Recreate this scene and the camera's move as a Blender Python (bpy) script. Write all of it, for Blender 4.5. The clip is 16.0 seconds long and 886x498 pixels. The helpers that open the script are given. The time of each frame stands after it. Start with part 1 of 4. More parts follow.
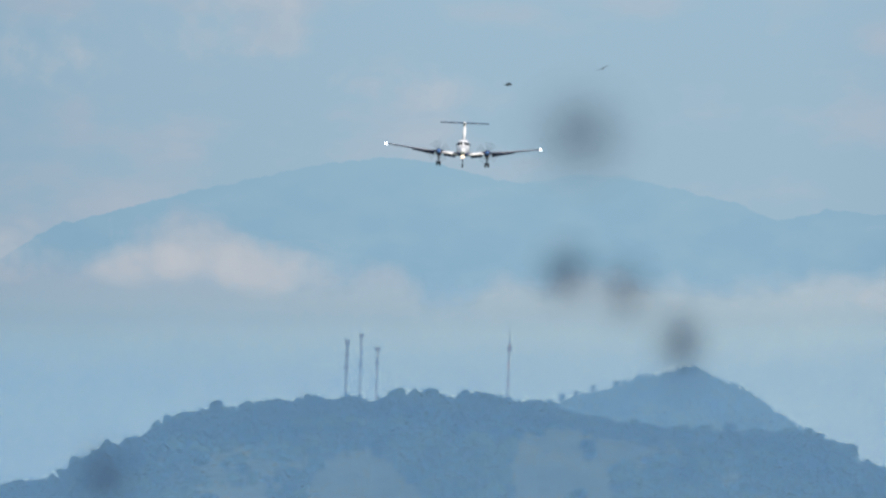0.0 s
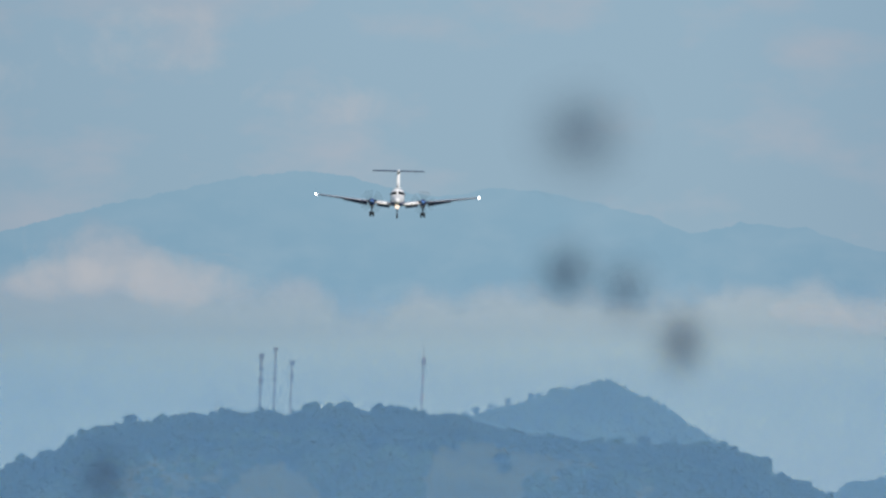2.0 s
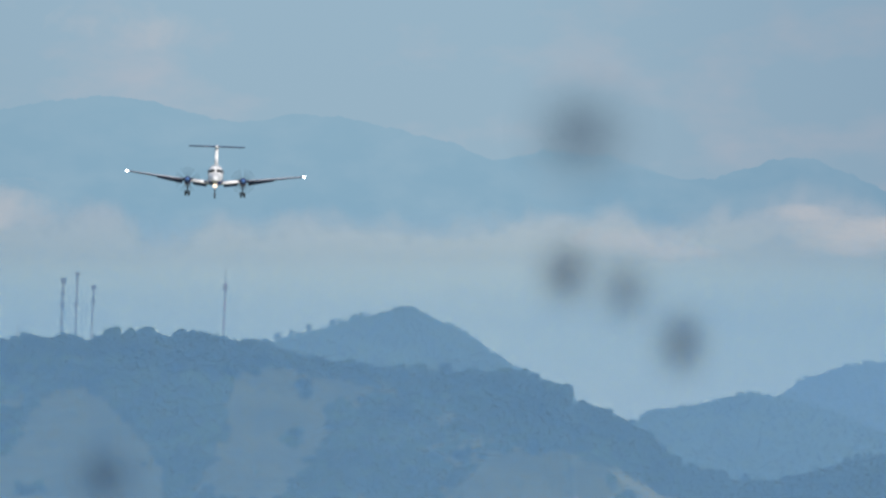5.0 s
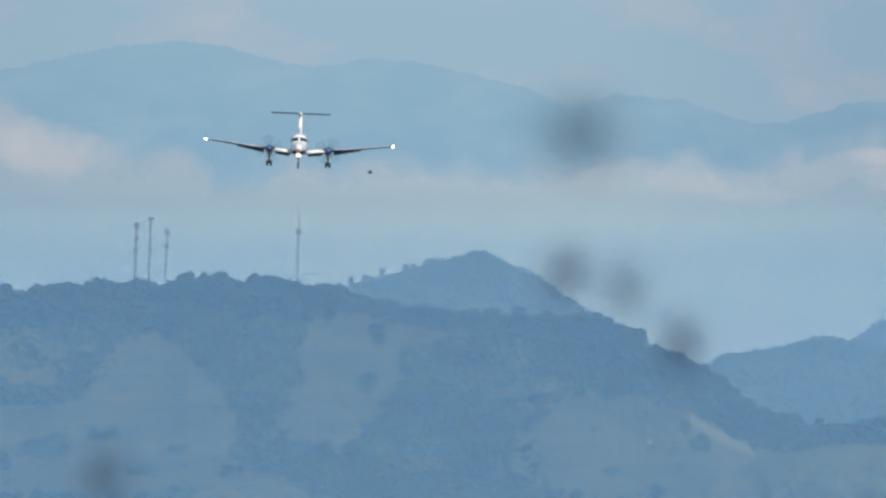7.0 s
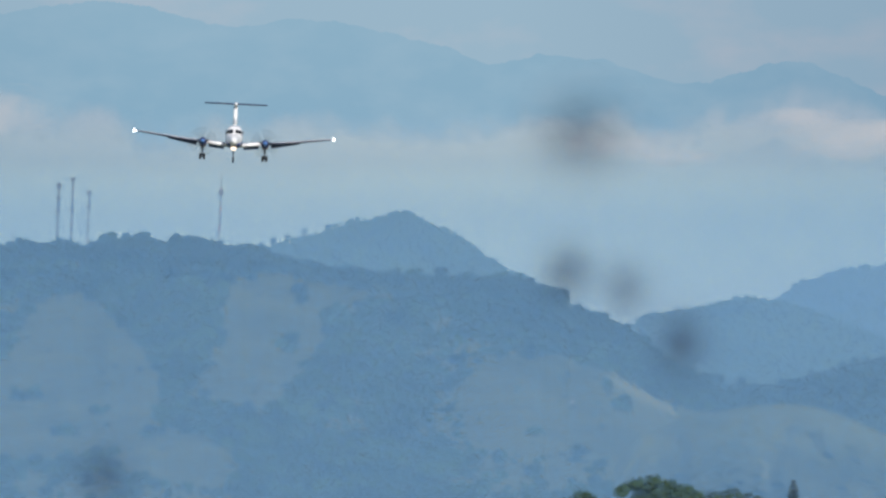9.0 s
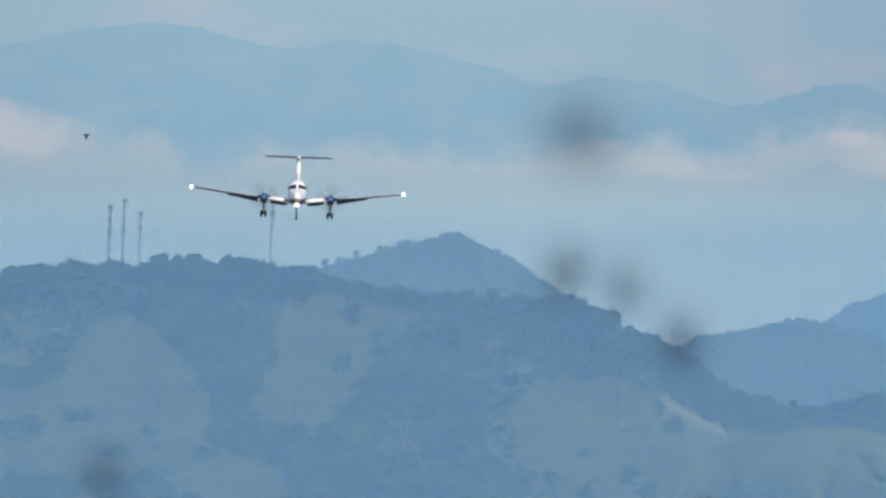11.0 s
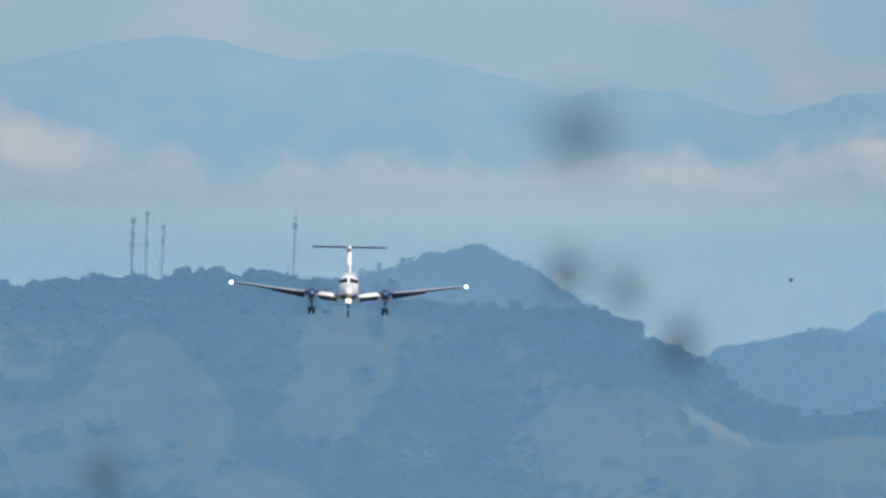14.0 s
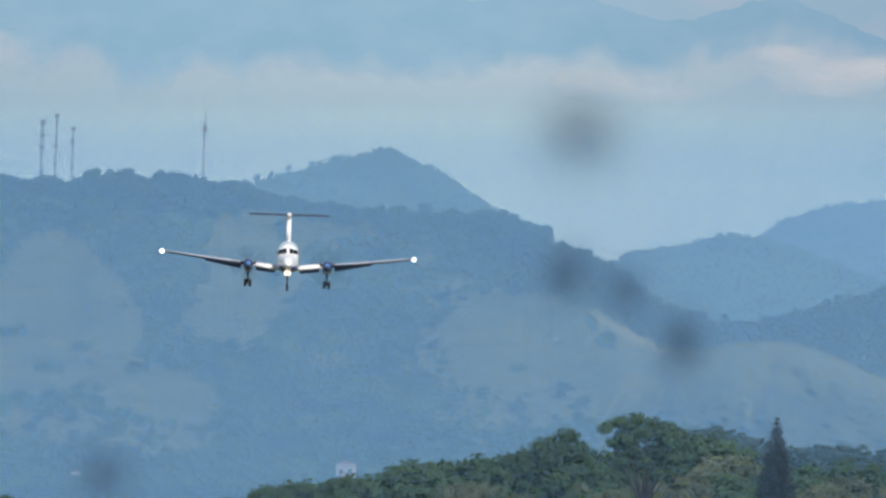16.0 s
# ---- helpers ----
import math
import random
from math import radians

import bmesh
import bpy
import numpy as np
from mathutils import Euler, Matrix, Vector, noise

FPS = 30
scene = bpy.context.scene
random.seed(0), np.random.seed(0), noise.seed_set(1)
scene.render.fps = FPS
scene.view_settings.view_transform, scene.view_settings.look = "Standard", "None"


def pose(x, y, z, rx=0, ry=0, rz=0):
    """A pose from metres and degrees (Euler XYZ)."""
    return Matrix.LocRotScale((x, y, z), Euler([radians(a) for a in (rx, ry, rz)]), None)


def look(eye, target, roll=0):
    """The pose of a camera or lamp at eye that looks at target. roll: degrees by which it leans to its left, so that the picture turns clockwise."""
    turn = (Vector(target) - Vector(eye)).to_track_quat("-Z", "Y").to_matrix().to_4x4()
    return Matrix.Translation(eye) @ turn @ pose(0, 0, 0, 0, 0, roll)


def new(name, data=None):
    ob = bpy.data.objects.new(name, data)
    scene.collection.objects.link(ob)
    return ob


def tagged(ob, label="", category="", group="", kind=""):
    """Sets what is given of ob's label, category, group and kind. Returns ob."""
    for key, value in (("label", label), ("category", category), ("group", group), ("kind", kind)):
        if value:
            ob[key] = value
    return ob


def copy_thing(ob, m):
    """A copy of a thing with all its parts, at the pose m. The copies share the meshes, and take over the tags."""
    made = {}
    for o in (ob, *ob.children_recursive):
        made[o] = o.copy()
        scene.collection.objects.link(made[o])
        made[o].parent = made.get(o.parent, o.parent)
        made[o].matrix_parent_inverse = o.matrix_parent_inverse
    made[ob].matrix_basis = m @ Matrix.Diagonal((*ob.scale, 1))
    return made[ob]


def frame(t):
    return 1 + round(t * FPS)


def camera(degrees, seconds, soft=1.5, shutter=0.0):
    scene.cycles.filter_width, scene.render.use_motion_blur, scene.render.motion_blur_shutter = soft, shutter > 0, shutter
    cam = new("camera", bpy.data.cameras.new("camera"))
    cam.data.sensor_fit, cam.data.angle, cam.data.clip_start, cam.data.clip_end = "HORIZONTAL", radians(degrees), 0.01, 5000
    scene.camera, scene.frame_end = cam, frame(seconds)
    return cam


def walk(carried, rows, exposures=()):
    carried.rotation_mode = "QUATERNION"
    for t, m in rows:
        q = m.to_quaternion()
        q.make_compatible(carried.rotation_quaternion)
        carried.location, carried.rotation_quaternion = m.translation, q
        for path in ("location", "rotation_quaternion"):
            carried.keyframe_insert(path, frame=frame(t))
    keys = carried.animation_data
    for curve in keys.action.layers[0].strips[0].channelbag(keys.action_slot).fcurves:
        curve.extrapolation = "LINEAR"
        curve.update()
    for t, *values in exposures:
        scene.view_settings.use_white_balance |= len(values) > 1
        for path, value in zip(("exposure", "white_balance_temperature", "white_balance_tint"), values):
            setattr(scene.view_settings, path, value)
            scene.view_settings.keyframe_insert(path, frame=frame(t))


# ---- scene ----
# The whole place is laid out from the eye: U, V are sideways and upward offsets on a plane LENS units ahead of it.
LENS = 784 / math.tan(radians(1.5))
EYE = Vector((0, 0, 1.7))


def place(u, v, y):
    """The point at depth y metres that lies u to the right of the line of sight and v above eye level."""
    return Vector((u / LENS * y, y, EYE.z + v / LENS * y))


cam = camera(3.0, 16.0, 2.6)
# seconds, aim sideways, aim upward, lean in degrees
CAM = (
    (0.0, -372.7, 895.4, -0.08),
    (0.5, -378.0, 915.3, 0.24),
    (1.0, -397.5, 939.0, 0.29),
    (1.5, -315.9, 956.4, 0.08),
    (2.0, -220.4, 918.8, -0.17),
    (2.5, -29.7, 872.6, 0.03),
    (3.0, 98.7, 849.1, -0.00),
    (3.2, 149.7, 859.6, 0.06),
    (5.3, 118.9, 781.4, 0.14),
    (5.5, 107.9, 778.4, 0.14),
    (6.0, 72.9, 746.6, -0.19),
    (6.5, 52.7, 741.8, 0.05),
    (7.0, 0.0, 689.1, 0.02),
    (7.5, -21.2, 709.4, 0.10),
    (8.0, -62.1, 643.6, -0.20),
    (8.5, 60.8, 629.0, -0.02),
    (9.0, 137.5, 618.6, -0.01),
    (9.5, 81.0, 647.4, -0.01),
    (9.7, 46.6, 657.1, -0.05),
    (11.8, 40.8, 656.8, 0.12),
    (12.0, 22.9, 662.7, 0.12),
    (12.5, 3.1, 734.3, 0.26),
    (13.0, -33.3, 790.1, 0.03),
    (13.5, -36.5, 734.4, -0.14),
    (14.0, 5.9, 677.8, -0.25),
    (14.5, 116.0, 658.5, -0.27),
    (15.0, 225.7, 575.1, -0.22),
    (15.5, 155.7, 542.6, -0.10),
    (16.0, 166.2, 506.8, 0.07),
)
CAMERA_ROWS = [(t, look(EYE, EYE + Vector((u, LENS, v)), lean)) for t, u, v, lean in CAM]
walk(cam, CAMERA_ROWS, ((0.0, -0.10), (0.5, -0.13), (1.0, -0.18), (2.0, -0.28), (3.0, -0.27), (5.5, -0.19), (7.0, -0.15), (8.5, -0.18), (9.5, -0.12), (12.0, -0.12), (13.0, -0.11), (14.5, -0.14), (16.0, -0.03)))

# seconds, place of the aircraft's cabin axis, bank in degrees
FLIGHT = (
    (0.0, -21.41, 1905.4, 70.11, 2.5),
    (0.5, -20.65, 1881.0, 67.95, -0.1),
    (1.0, -19.82, 1856.7, 66.03, -0.1),
    (1.5, -18.92, 1832.5, 64.34, 0.9),
    (2.0, -18.15, 1808.3, 62.76, 1.5),
    (2.5, -17.68, 1784.3, 61.27, 2.1),
    (3.0, -17.13, 1760.3, 59.70, 2.7),
    (5.5, -14.67, 1642.0, 51.29, 1.8),
    (6.0, -14.09, 1618.6, 50.08, 2.0),
    (6.5, -13.63, 1595.3, 48.91, 1.8),
    (7.0, -13.37, 1572.1, 47.65, 2.4),
    (7.5, -12.88, 1548.9, 46.25, 1.9),
    (8.0, -12.33, 1525.9, 44.95, 2.0),
    (8.5, -11.83, 1503.0, 43.57, 2.0),
    (9.0, -11.47, 1480.1, 42.14, 2.7),
    (9.5, -11.00, 1457.4, 40.83, 2.4),
    (12.0, -8.95, 1345.1, 34.20, 2.1),
    (12.5, -8.43, 1322.9, 32.78, 2.1),
    (13.0, -7.97, 1300.8, 30.99, 1.5),
    (13.5, -7.46, 1278.8, 29.23, 1.7),
    (14.0, -6.77, 1256.9, 27.43, 1.4),
    (14.5, -6.22, 1235.1, 25.81, 1.8),
    (15.0, -5.48, 1213.4, 24.20, 1.7),
    (15.5, -4.91, 1191.7, 22.59, 1.7),
    (16.0, -4.23, 1170.2, 20.95, 1.9),
)

# ---- light ----
SUN_FROM = Vector((0.30, -0.74, 0.68)).normalized()
world = bpy.data.worlds.new("sky")
scene.world = world
world.use_nodes = True
nt = world.node_tree
sky = nt.nodes.new("ShaderNodeTexSky")
sky.sky_type = "NISHITA"
sky.sun_disc = False
sky.sun_elevation = math.asin(SUN_FROM.z)
sky.sun_rotation = math.atan2(SUN_FROM.x, SUN_FROM.y)
sky.dust_density = 2.0
back = nt.nodes["Background"]
back.inputs["Strength"].default_value = 0.10
nt.links.new(sky.outputs[0], back.inputs["Color"])

sun = new("sun", bpy.data.lights.new("sun", "SUN"))
sun.data.energy, sun.data.angle, sun.data.color = 4.0, radians(0.5), (1.0, 0.965, 0.915)
sun.matrix_world = look(SUN_FROM * 100, (0, 0, 0))


# ---- materials ----
def lin(r, g, b):
    """Linear colour of an 8-bit screen colour."""
    return tuple((c / 255 / 12.92 if c <= 10 else ((c / 255 + 0.055) / 1.055) ** 2.4) for c in (r, g, b))


def noise_node(nt, coords, scale, detail=4.0, rough=0.55):
    n = nt.nodes.new("ShaderNodeTexNoise")
    n.inputs["Scale"].default_value = scale
    n.inputs["Detail"].default_value = detail
    n.inputs["Roughness"].default_value = rough
    nt.links.new(coords, n.inputs["Vector"])
    return n.outputs["Fac"]


def ramp(nt, fac, stops):
    r = nt.nodes.new("ShaderNodeValToRGB")
    while len(r.color_ramp.elements) < len(stops):
        r.color_ramp.elements.new(0.5)
    for e, (at, col) in zip(r.color_ramp.elements, stops):
        e.position, e.color = at, (*col, 1)
    nt.links.new(fac, r.inputs[0])
    return r.outputs[0]


def mixed(nt, fac, a, b, how="MIX"):
    m = nt.nodes.new("ShaderNodeMix")
    m.data_type, m.blend_type = "RGBA", how
    for sock, val in ((m.inputs[0], fac), (m.inputs[6], a), (m.inputs[7], b)):
        if hasattr(val, "links"):
            nt.links.new(val, sock)
        elif isinstance(val, tuple):
            sock.default_value = (*val, 1)
        else:
            sock.default_value = val
    return m.outputs[2]


def material(name, dark, light, rough=0.6, metal=0.0, coarse=1.0, fine=12.0, bump=0.0, coat=0.0, spread=0.0):
    """A surface whose colour wanders between two tones at a coarse and a fine scale, with a little relief."""
    m = bpy.data.materials.new(name)
    m.use_nodes = True
    nt = m.node_tree
    b = nt.nodes["Principled BSDF"]
    co = nt.nodes.new("ShaderNodeTexCoord").outputs["Object"]
    big, small = noise_node(nt, co, coarse), noise_node(nt, co, fine)
    c1 = ramp(nt, big, ((0.35, dark), (0.65, light)))
    c2 = ramp(nt, small, ((0.3, dark), (0.7, light)))
    col = mixed(nt, 0.45, c1, c2)
    if spread:
        info = nt.nodes.new("ShaderNodeNewGeometry").outputs["Random Per Island"]
        tone = ramp(nt, info, ((0.0, (1 - spread,) * 3), (1.0, (1 + spread,) * 3)))
        col = mixed(nt, 1.0, col, tone, "MULTIPLY")
    nt.links.new(col, b.inputs["Base Color"])
    b.inputs["Roughness"].default_value = rough
    b.inputs["Metallic"].default_value = metal
    b.inputs["Coat Weight"].default_value = coat
    if bump:
        bn = nt.nodes.new("ShaderNodeBump")
        bn.inputs["Strength"].default_value = bump
        bn.inputs["Distance"].default_value = 0.02
        nt.links.new(small, bn.inputs["Height"])
        nt.links.new(bn.outputs[0], b.inputs["Normal"])
    return m


def glowing(name, colour, strength):
    m = bpy.data.materials.new(name)
    m.use_nodes = True
    b = m.node_tree.nodes["Principled BSDF"]
    b.inputs["Base Color"].default_value = (*colour, 1)
    b.inputs["Emission Color"].default_value = (*colour, 1)
    b.inputs["Emission Strength"].default_value = strength
    return m


M_WHITE = material("white_gloss_paint", (0.82, 0.83, 0.85), (0.89, 0.89, 0.89), 0.22, 0, 0.6, 9, 0.02, 0.5)
M_GREY = material("dark_grey_paint", (0.026, 0.040, 0.100), (0.05, 0.068, 0.15), 0.2, 0, 0.7, 9, 0.02, 0.8)
# the sky's blue reflection is put into the spinner's base colour
M_SPINNER = material("sky_blue_spinner", (0.09, 0.22, 0.52), (0.15, 0.31, 0.66), 0.3, 0.25, 2, 20)
# navy paint, lifted lighter and bluer to stand in for haze
M_FLAP = material("navy_flap_paint", (0.028, 0.060, 0.24), (0.050, 0.098, 0.34), 0.4, 0, 0.8, 11, 0.02, 0.2)
M_BLUE = material("navy_paint", (0.014, 0.025, 0.115), (0.028, 0.046, 0.19), 0.3, 0, 0.8, 11, 0.02, 0.4)
M_BOOT = material("black_rubber_boot", (0.010, 0.016, 0.045), (0.024, 0.036, 0.085), 0.28, 0, 2, 30, 0.02, 0.4)
M_BOOT.node_tree.nodes["Principled BSDF"].inputs["Coat Weight"].default_value = 1.0
M_BOOT.node_tree.nodes["Principled BSDF"].inputs["Coat Roughness"].default_value = 0.2
M_WING = material("polished_grey_wing_paint", (0.46, 0.485, 0.54), (0.58, 0.60, 0.64), 0.24, 0, 0.8, 11, 0.02, 1.0)
M_METAL = material("polished_metal", (0.62, 0.63, 0.66), (0.78, 0.78, 0.80), 0.22, 1.0, 2, 30, 0.02)
M_STEEL = material("dull_steel", (0.018, 0.024, 0.045), (0.045, 0.054, 0.09), 0.5, 0.4, 3, 30, 0.05)
M_TYRE = material("tyre_rubber", (0.010, 0.012, 0.018), (0.025, 0.028, 0.038), 0.8, 0, 3, 40, 0.2)
M_PANE = material("dark_cockpit_glass", (0.008, 0.01, 0.015), (0.02, 0.024, 0.03), 0.08, 0, 1, 8, 0, 0.6)
# near-white, not metal: the edge's sun glare is put into its colour
M_EDGE = material("glare_white_edge", (0.90, 0.90, 0.92), (0.95, 0.95, 0.96), 0.35, 0.0, 2, 30, 0.02)
M_LAMP = glowing("white_lamp_glass", (1.0, 1.0, 1.0), 6.0)
M_WARM = glowing("warm_landing_lamp_glass", (1.0, 0.80, 0.62), 2.0)
M_BIRD = material("dark_feathers", (0.02, 0.02, 0.025), (0.06, 0.055, 0.06), 0.7, 0, 20, 90, 0.1)
M_DUST = material("grey_dust", (0.010, 0.025, 0.060), (0.017, 0.036, 0.080), 0.9, 0, 900, 4000)
M_FOREST = material("forest_leaves", (0.003, 0.011, 0.006), (0.060, 0.104, 0.035), 0.8, 0, 0.04, 0.11, 0.0, 0, 0.14)
# lighter leaf tone, used on the hills behind the main ridge
M_LIGHT_FOREST = material("light_forest_leaves", (0.036, 0.064, 0.030), (0.088, 0.134, 0.055), 0.8, 0, 0.04, 0.12, 0.0, 0, 0.08)
M_MIXED = material("mixed_forest_leaves", (0.010, 0.020, 0.012), (0.040, 0.062, 0.028), 0.8, 0, 0.03, 0.1, 0.0, 0, 0.15)
M_FIELD = material("dry_pasture", (0.058, 0.076, 0.030), (0.138, 0.147, 0.060), 0.9, 0, 0.04, 0.2, 0.4)


def wear_to_straw(m, straw):
    """Let the grass turn to straw where it is dry."""
    nt = m.node_tree
    b = nt.nodes["Principled BSDF"]
    at = nt.nodes.new("ShaderNodeAttribute")
    at.attribute_name = "dryness"
    nt.links.new(mixed(nt, at.outputs["Fac"], b.inputs["Base Color"].links[0].from_socket, straw), b.inputs["Base Color"])


wear_to_straw(M_FIELD, (0.22, 0.22, 0.12))
M_DARK_TREES = material("dark_forest_leaves", (0.008, 0.018, 0.010), (0.044, 0.070, 0.030), 0.8, 0, 0.05, 0.2, 0.0, 0, 0.3)
M_FLOOR = material("forest_floor", (0.02, 0.036, 0.015), (0.055, 0.08, 0.03), 0.9, 0, 0.03, 0.8, 0.4)
M_GROUND = material("airfield_grass", (0.050, 0.080, 0.048), (0.090, 0.115, 0.075), 0.9, 0, 0.01, 0.9, 0.4)
M_LEAF = material("broad_leaves", (0.008, 0.027, 0.008), (0.032, 0.076, 0.020), 0.75, 0, 0.12, 0.6, 0.2, 0, 0.2)
M_LEAF_DRY = material("yellowing_leaves", (0.027, 0.043, 0.018), (0.074, 0.088, 0.038), 0.7, 0, 0.12, 1.0, 0.2, 0, 0.3)
M_LEAF_DARK = material("dark_broad_leaves", (0.005, 0.018, 0.010), (0.020, 0.043, 0.019), 0.75, 0, 0.1, 0.5, 0.2, 0, 0.2)
M_NEEDLE = material("dark_needles", (0.004, 0.008, 0.008), (0.011, 0.018, 0.014), 0.6, 0, 0.2, 2.0, 0.2, 0, 0.4)
M_BARK = material("grey_bark", (0.010, 0.010, 0.010), (0.022, 0.021, 0.020), 0.85, 0, 0.8, 6, 0.6)
M_PLASTER = material("faded_plaster", (0.30, 0.27, 0.275), (0.40, 0.36, 0.365), 0.8, 0, 0.3, 4, 0.2)
M_ROOF = material("rusty_tin_roof", (0.22, 0.13, 0.10), (0.34, 0.24, 0.20), 0.6, 0, 0.4, 5, 0.2)
# mast colours are paled and greyed to stand in for haze
M_MAST_RED = material("red_mast_paint", (0.36, 0.24, 0.23), (0.44, 0.30, 0.28), 0.5, 0, 1, 8)
M_MAST_WHITE = material("hazed_white_mast_paint", (0.26, 0.27, 0.28), (0.36, 0.37, 0.38), 0.5, 0, 1, 8)
M_MAST_GREY = material("galvanised_mast_steel", (0.18, 0.185, 0.195), (0.26, 0.265, 0.275), 0.5, 0.3, 1, 8)
# strip colours that imitate the air's blue haze; the pale one lies farther back
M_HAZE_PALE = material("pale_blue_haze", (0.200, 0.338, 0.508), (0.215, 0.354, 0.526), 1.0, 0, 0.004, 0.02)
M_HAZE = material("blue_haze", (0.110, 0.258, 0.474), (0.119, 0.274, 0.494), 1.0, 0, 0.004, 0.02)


# ---- mesh helpers ----
def bm_mesh(name, bm, mat, smooth=True):
    me = bpy.data.meshes.new(name)
    bmesh.ops.recalc_face_normals(bm, faces=bm.faces)
    bm.to_mesh(me)
    bm.free()
    me.materials.append(mat)
    me.shade_smooth() if smooth else me.shade_flat()
    return me


def part(name, bm, mat, parent, label="", smooth=True):
    """Links a bmesh as one mesh object under a thing or a part."""
    ob = new(name, bm_mesh(name, bm, mat, smooth))
    ob.parent = parent
    return tagged(ob, label)


def array_mesh(name, verts, faces, mat, smooth=True):
    """A mesh from arrays of corners and of equal-sided faces."""
    me = bpy.data.meshes.new(name)
    verts, faces = np.asarray(verts, np.float32), np.asarray(faces, np.int32)
    k = faces.shape[1]
    me.vertices.add(len(verts))
    me.vertices.foreach_set("co", verts.ravel())
    me.loops.add(faces.size)
    me.loops.foreach_set("vertex_index", faces.ravel())
    me.polygons.add(len(faces))
    me.polygons.foreach_set("loop_start", np.arange(0, faces.size, k, dtype=np.int32))
    me.materials.append(mat)
    me.update(calc_edges=True)
    me.validate()
    me.shade_smooth() if smooth else me.shade_flat()
    return me


def loft(rings, caps=True):
    """A skin over rings of equal length."""
    bm = bmesh.new()
    vs = [[bm.verts.new(p) for p in r] for r in rings]
    n = len(vs[0])
    for a, b in zip(vs, vs[1:]):
        for i in range(n):
            bm.faces.new((a[i], a[(i + 1) % n], b[(i + 1) % n], b[i]))
    if caps:
        bm.faces.new(vs[0])
        bm.faces.new(vs[-1])
    return bm


def oval(y, half, top, bottom, n=28, power=2.3, cx=0.0):
    """A rounded cross-section of a body, across the y axis."""
    ring = []
    for i in range(n):
        a = 2 * math.pi * i / n
        c, s = math.cos(a), math.sin(a)
        x = half * math.copysign(abs(c) ** (2 / power), c)
        z = math.copysign(abs(s) ** (2 / power), s)
        z = (top + bottom) / 2 + z * (top - bottom) / 2
        ring.append((cx + x, y, z))
    return ring


def tube(a, b, r0, r1=None, n=10):
    """A tapered round bar from a to b."""
    a, b = Vector(a), Vector(b)
    r1 = r0 if r1 is None else r1
    side = (b - a).orthogonal().normalized()
    up = (b - a).cross(side).normalized()
    rings = []
    for p, r in ((a, r0), (b, r1)):
        rings.append([p + r * (math.cos(2 * math.pi * i / n) * side + math.sin(2 * math.pi * i / n) * up) for i in range(n)])
    return loft(rings)


def joined(*parts):
    """One bmesh out of several."""
    out = bmesh.new()
    for bm in parts:
        me = bpy.data.meshes.new("tmp")
        bm.to_mesh(me)
        bm.free()
        out.from_mesh(me)
        bpy.data.meshes.remove(me)
    return out


def ball(centre, rx, ry, rz, u=16, v=10):
    bm = bmesh.new()
    bmesh.ops.create_uvsphere(bm, u_segments=u, v_segments=v, radius=1,
                              matrix=Matrix.Translation(centre) @ Matrix.Diagonal((rx, ry, rz, 1)))
    return bm


def box(centre, sx, sy, sz, bevel=0.0):
    bm = bmesh.new()
    bmesh.ops.create_cube(bm, size=1, matrix=Matrix.Translation(centre) @ Matrix.Diagonal((sx, sy, sz, 1)))
    if bevel:
        bmesh.ops.bevel(bm, geom=bm.edges[:], offset=bevel, segments=2, affect="EDGES")
    return bm


def wing_section(x, y_front, chord, z, thick, pitch=0.0, n=9):
    """An aerofoil across the x axis, leading edge towards -y; pitch drops its tail, in degrees."""
    top, low = [], []
    for i in range(n):
        t = 0.5 - 0.5 * math.cos(math.pi * i / (n - 1))
        h = 5 * thick * (0.2969 * math.sqrt(t) - 0.126 * t - 0.3516 * t * t + 0.2843 * t ** 3 - 0.1015 * t ** 4) * chord
        camber = 0.08 * t * (1 - t) * chord
        top.append((t * chord, camber + h))
        low.append((t * chord, camber - 0.75 * h))
    c, s = math.cos(radians(pitch)), math.sin(radians(pitch))
    return [(x, y_front + a * c + b * s, z + b * c - a * s) for a, b in top + low[-2:0:-1]]


def interp(points, u):
    """A soft profile through (position, value) pairs."""
    return np.interp(u, [p[0] for p in points], [p[1] for p in points])


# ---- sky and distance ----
# glow dimmed to both sides, partly for lens vignetting, over 600 m: high up, and low over the valley
HIGH_FALLOFF = ((0.16, (0.90, 0.93, 0.95)), (0.25, (1.0, 1.0, 1.0)), (0.40, (1.08, 1.07, 1.055)), (0.567, (1.08, 1.07, 1.055)), (0.70, (0.95, 0.955, 0.97)), (0.8, (0.88, 0.90, 0.93)))
LOW_FALLOFF = ((0.16, (0.76, 0.82, 0.88)), (0.25, (0.85, 0.895, 0.935)), (0.36, (0.95, 0.97, 0.985)), (0.45, (1.03, 1.025, 1.015)), (0.567, (1.09, 1.07, 1.04)), (0.70, (0.94, 0.95, 0.97)), (0.8, (0.86, 0.89, 0.93)))


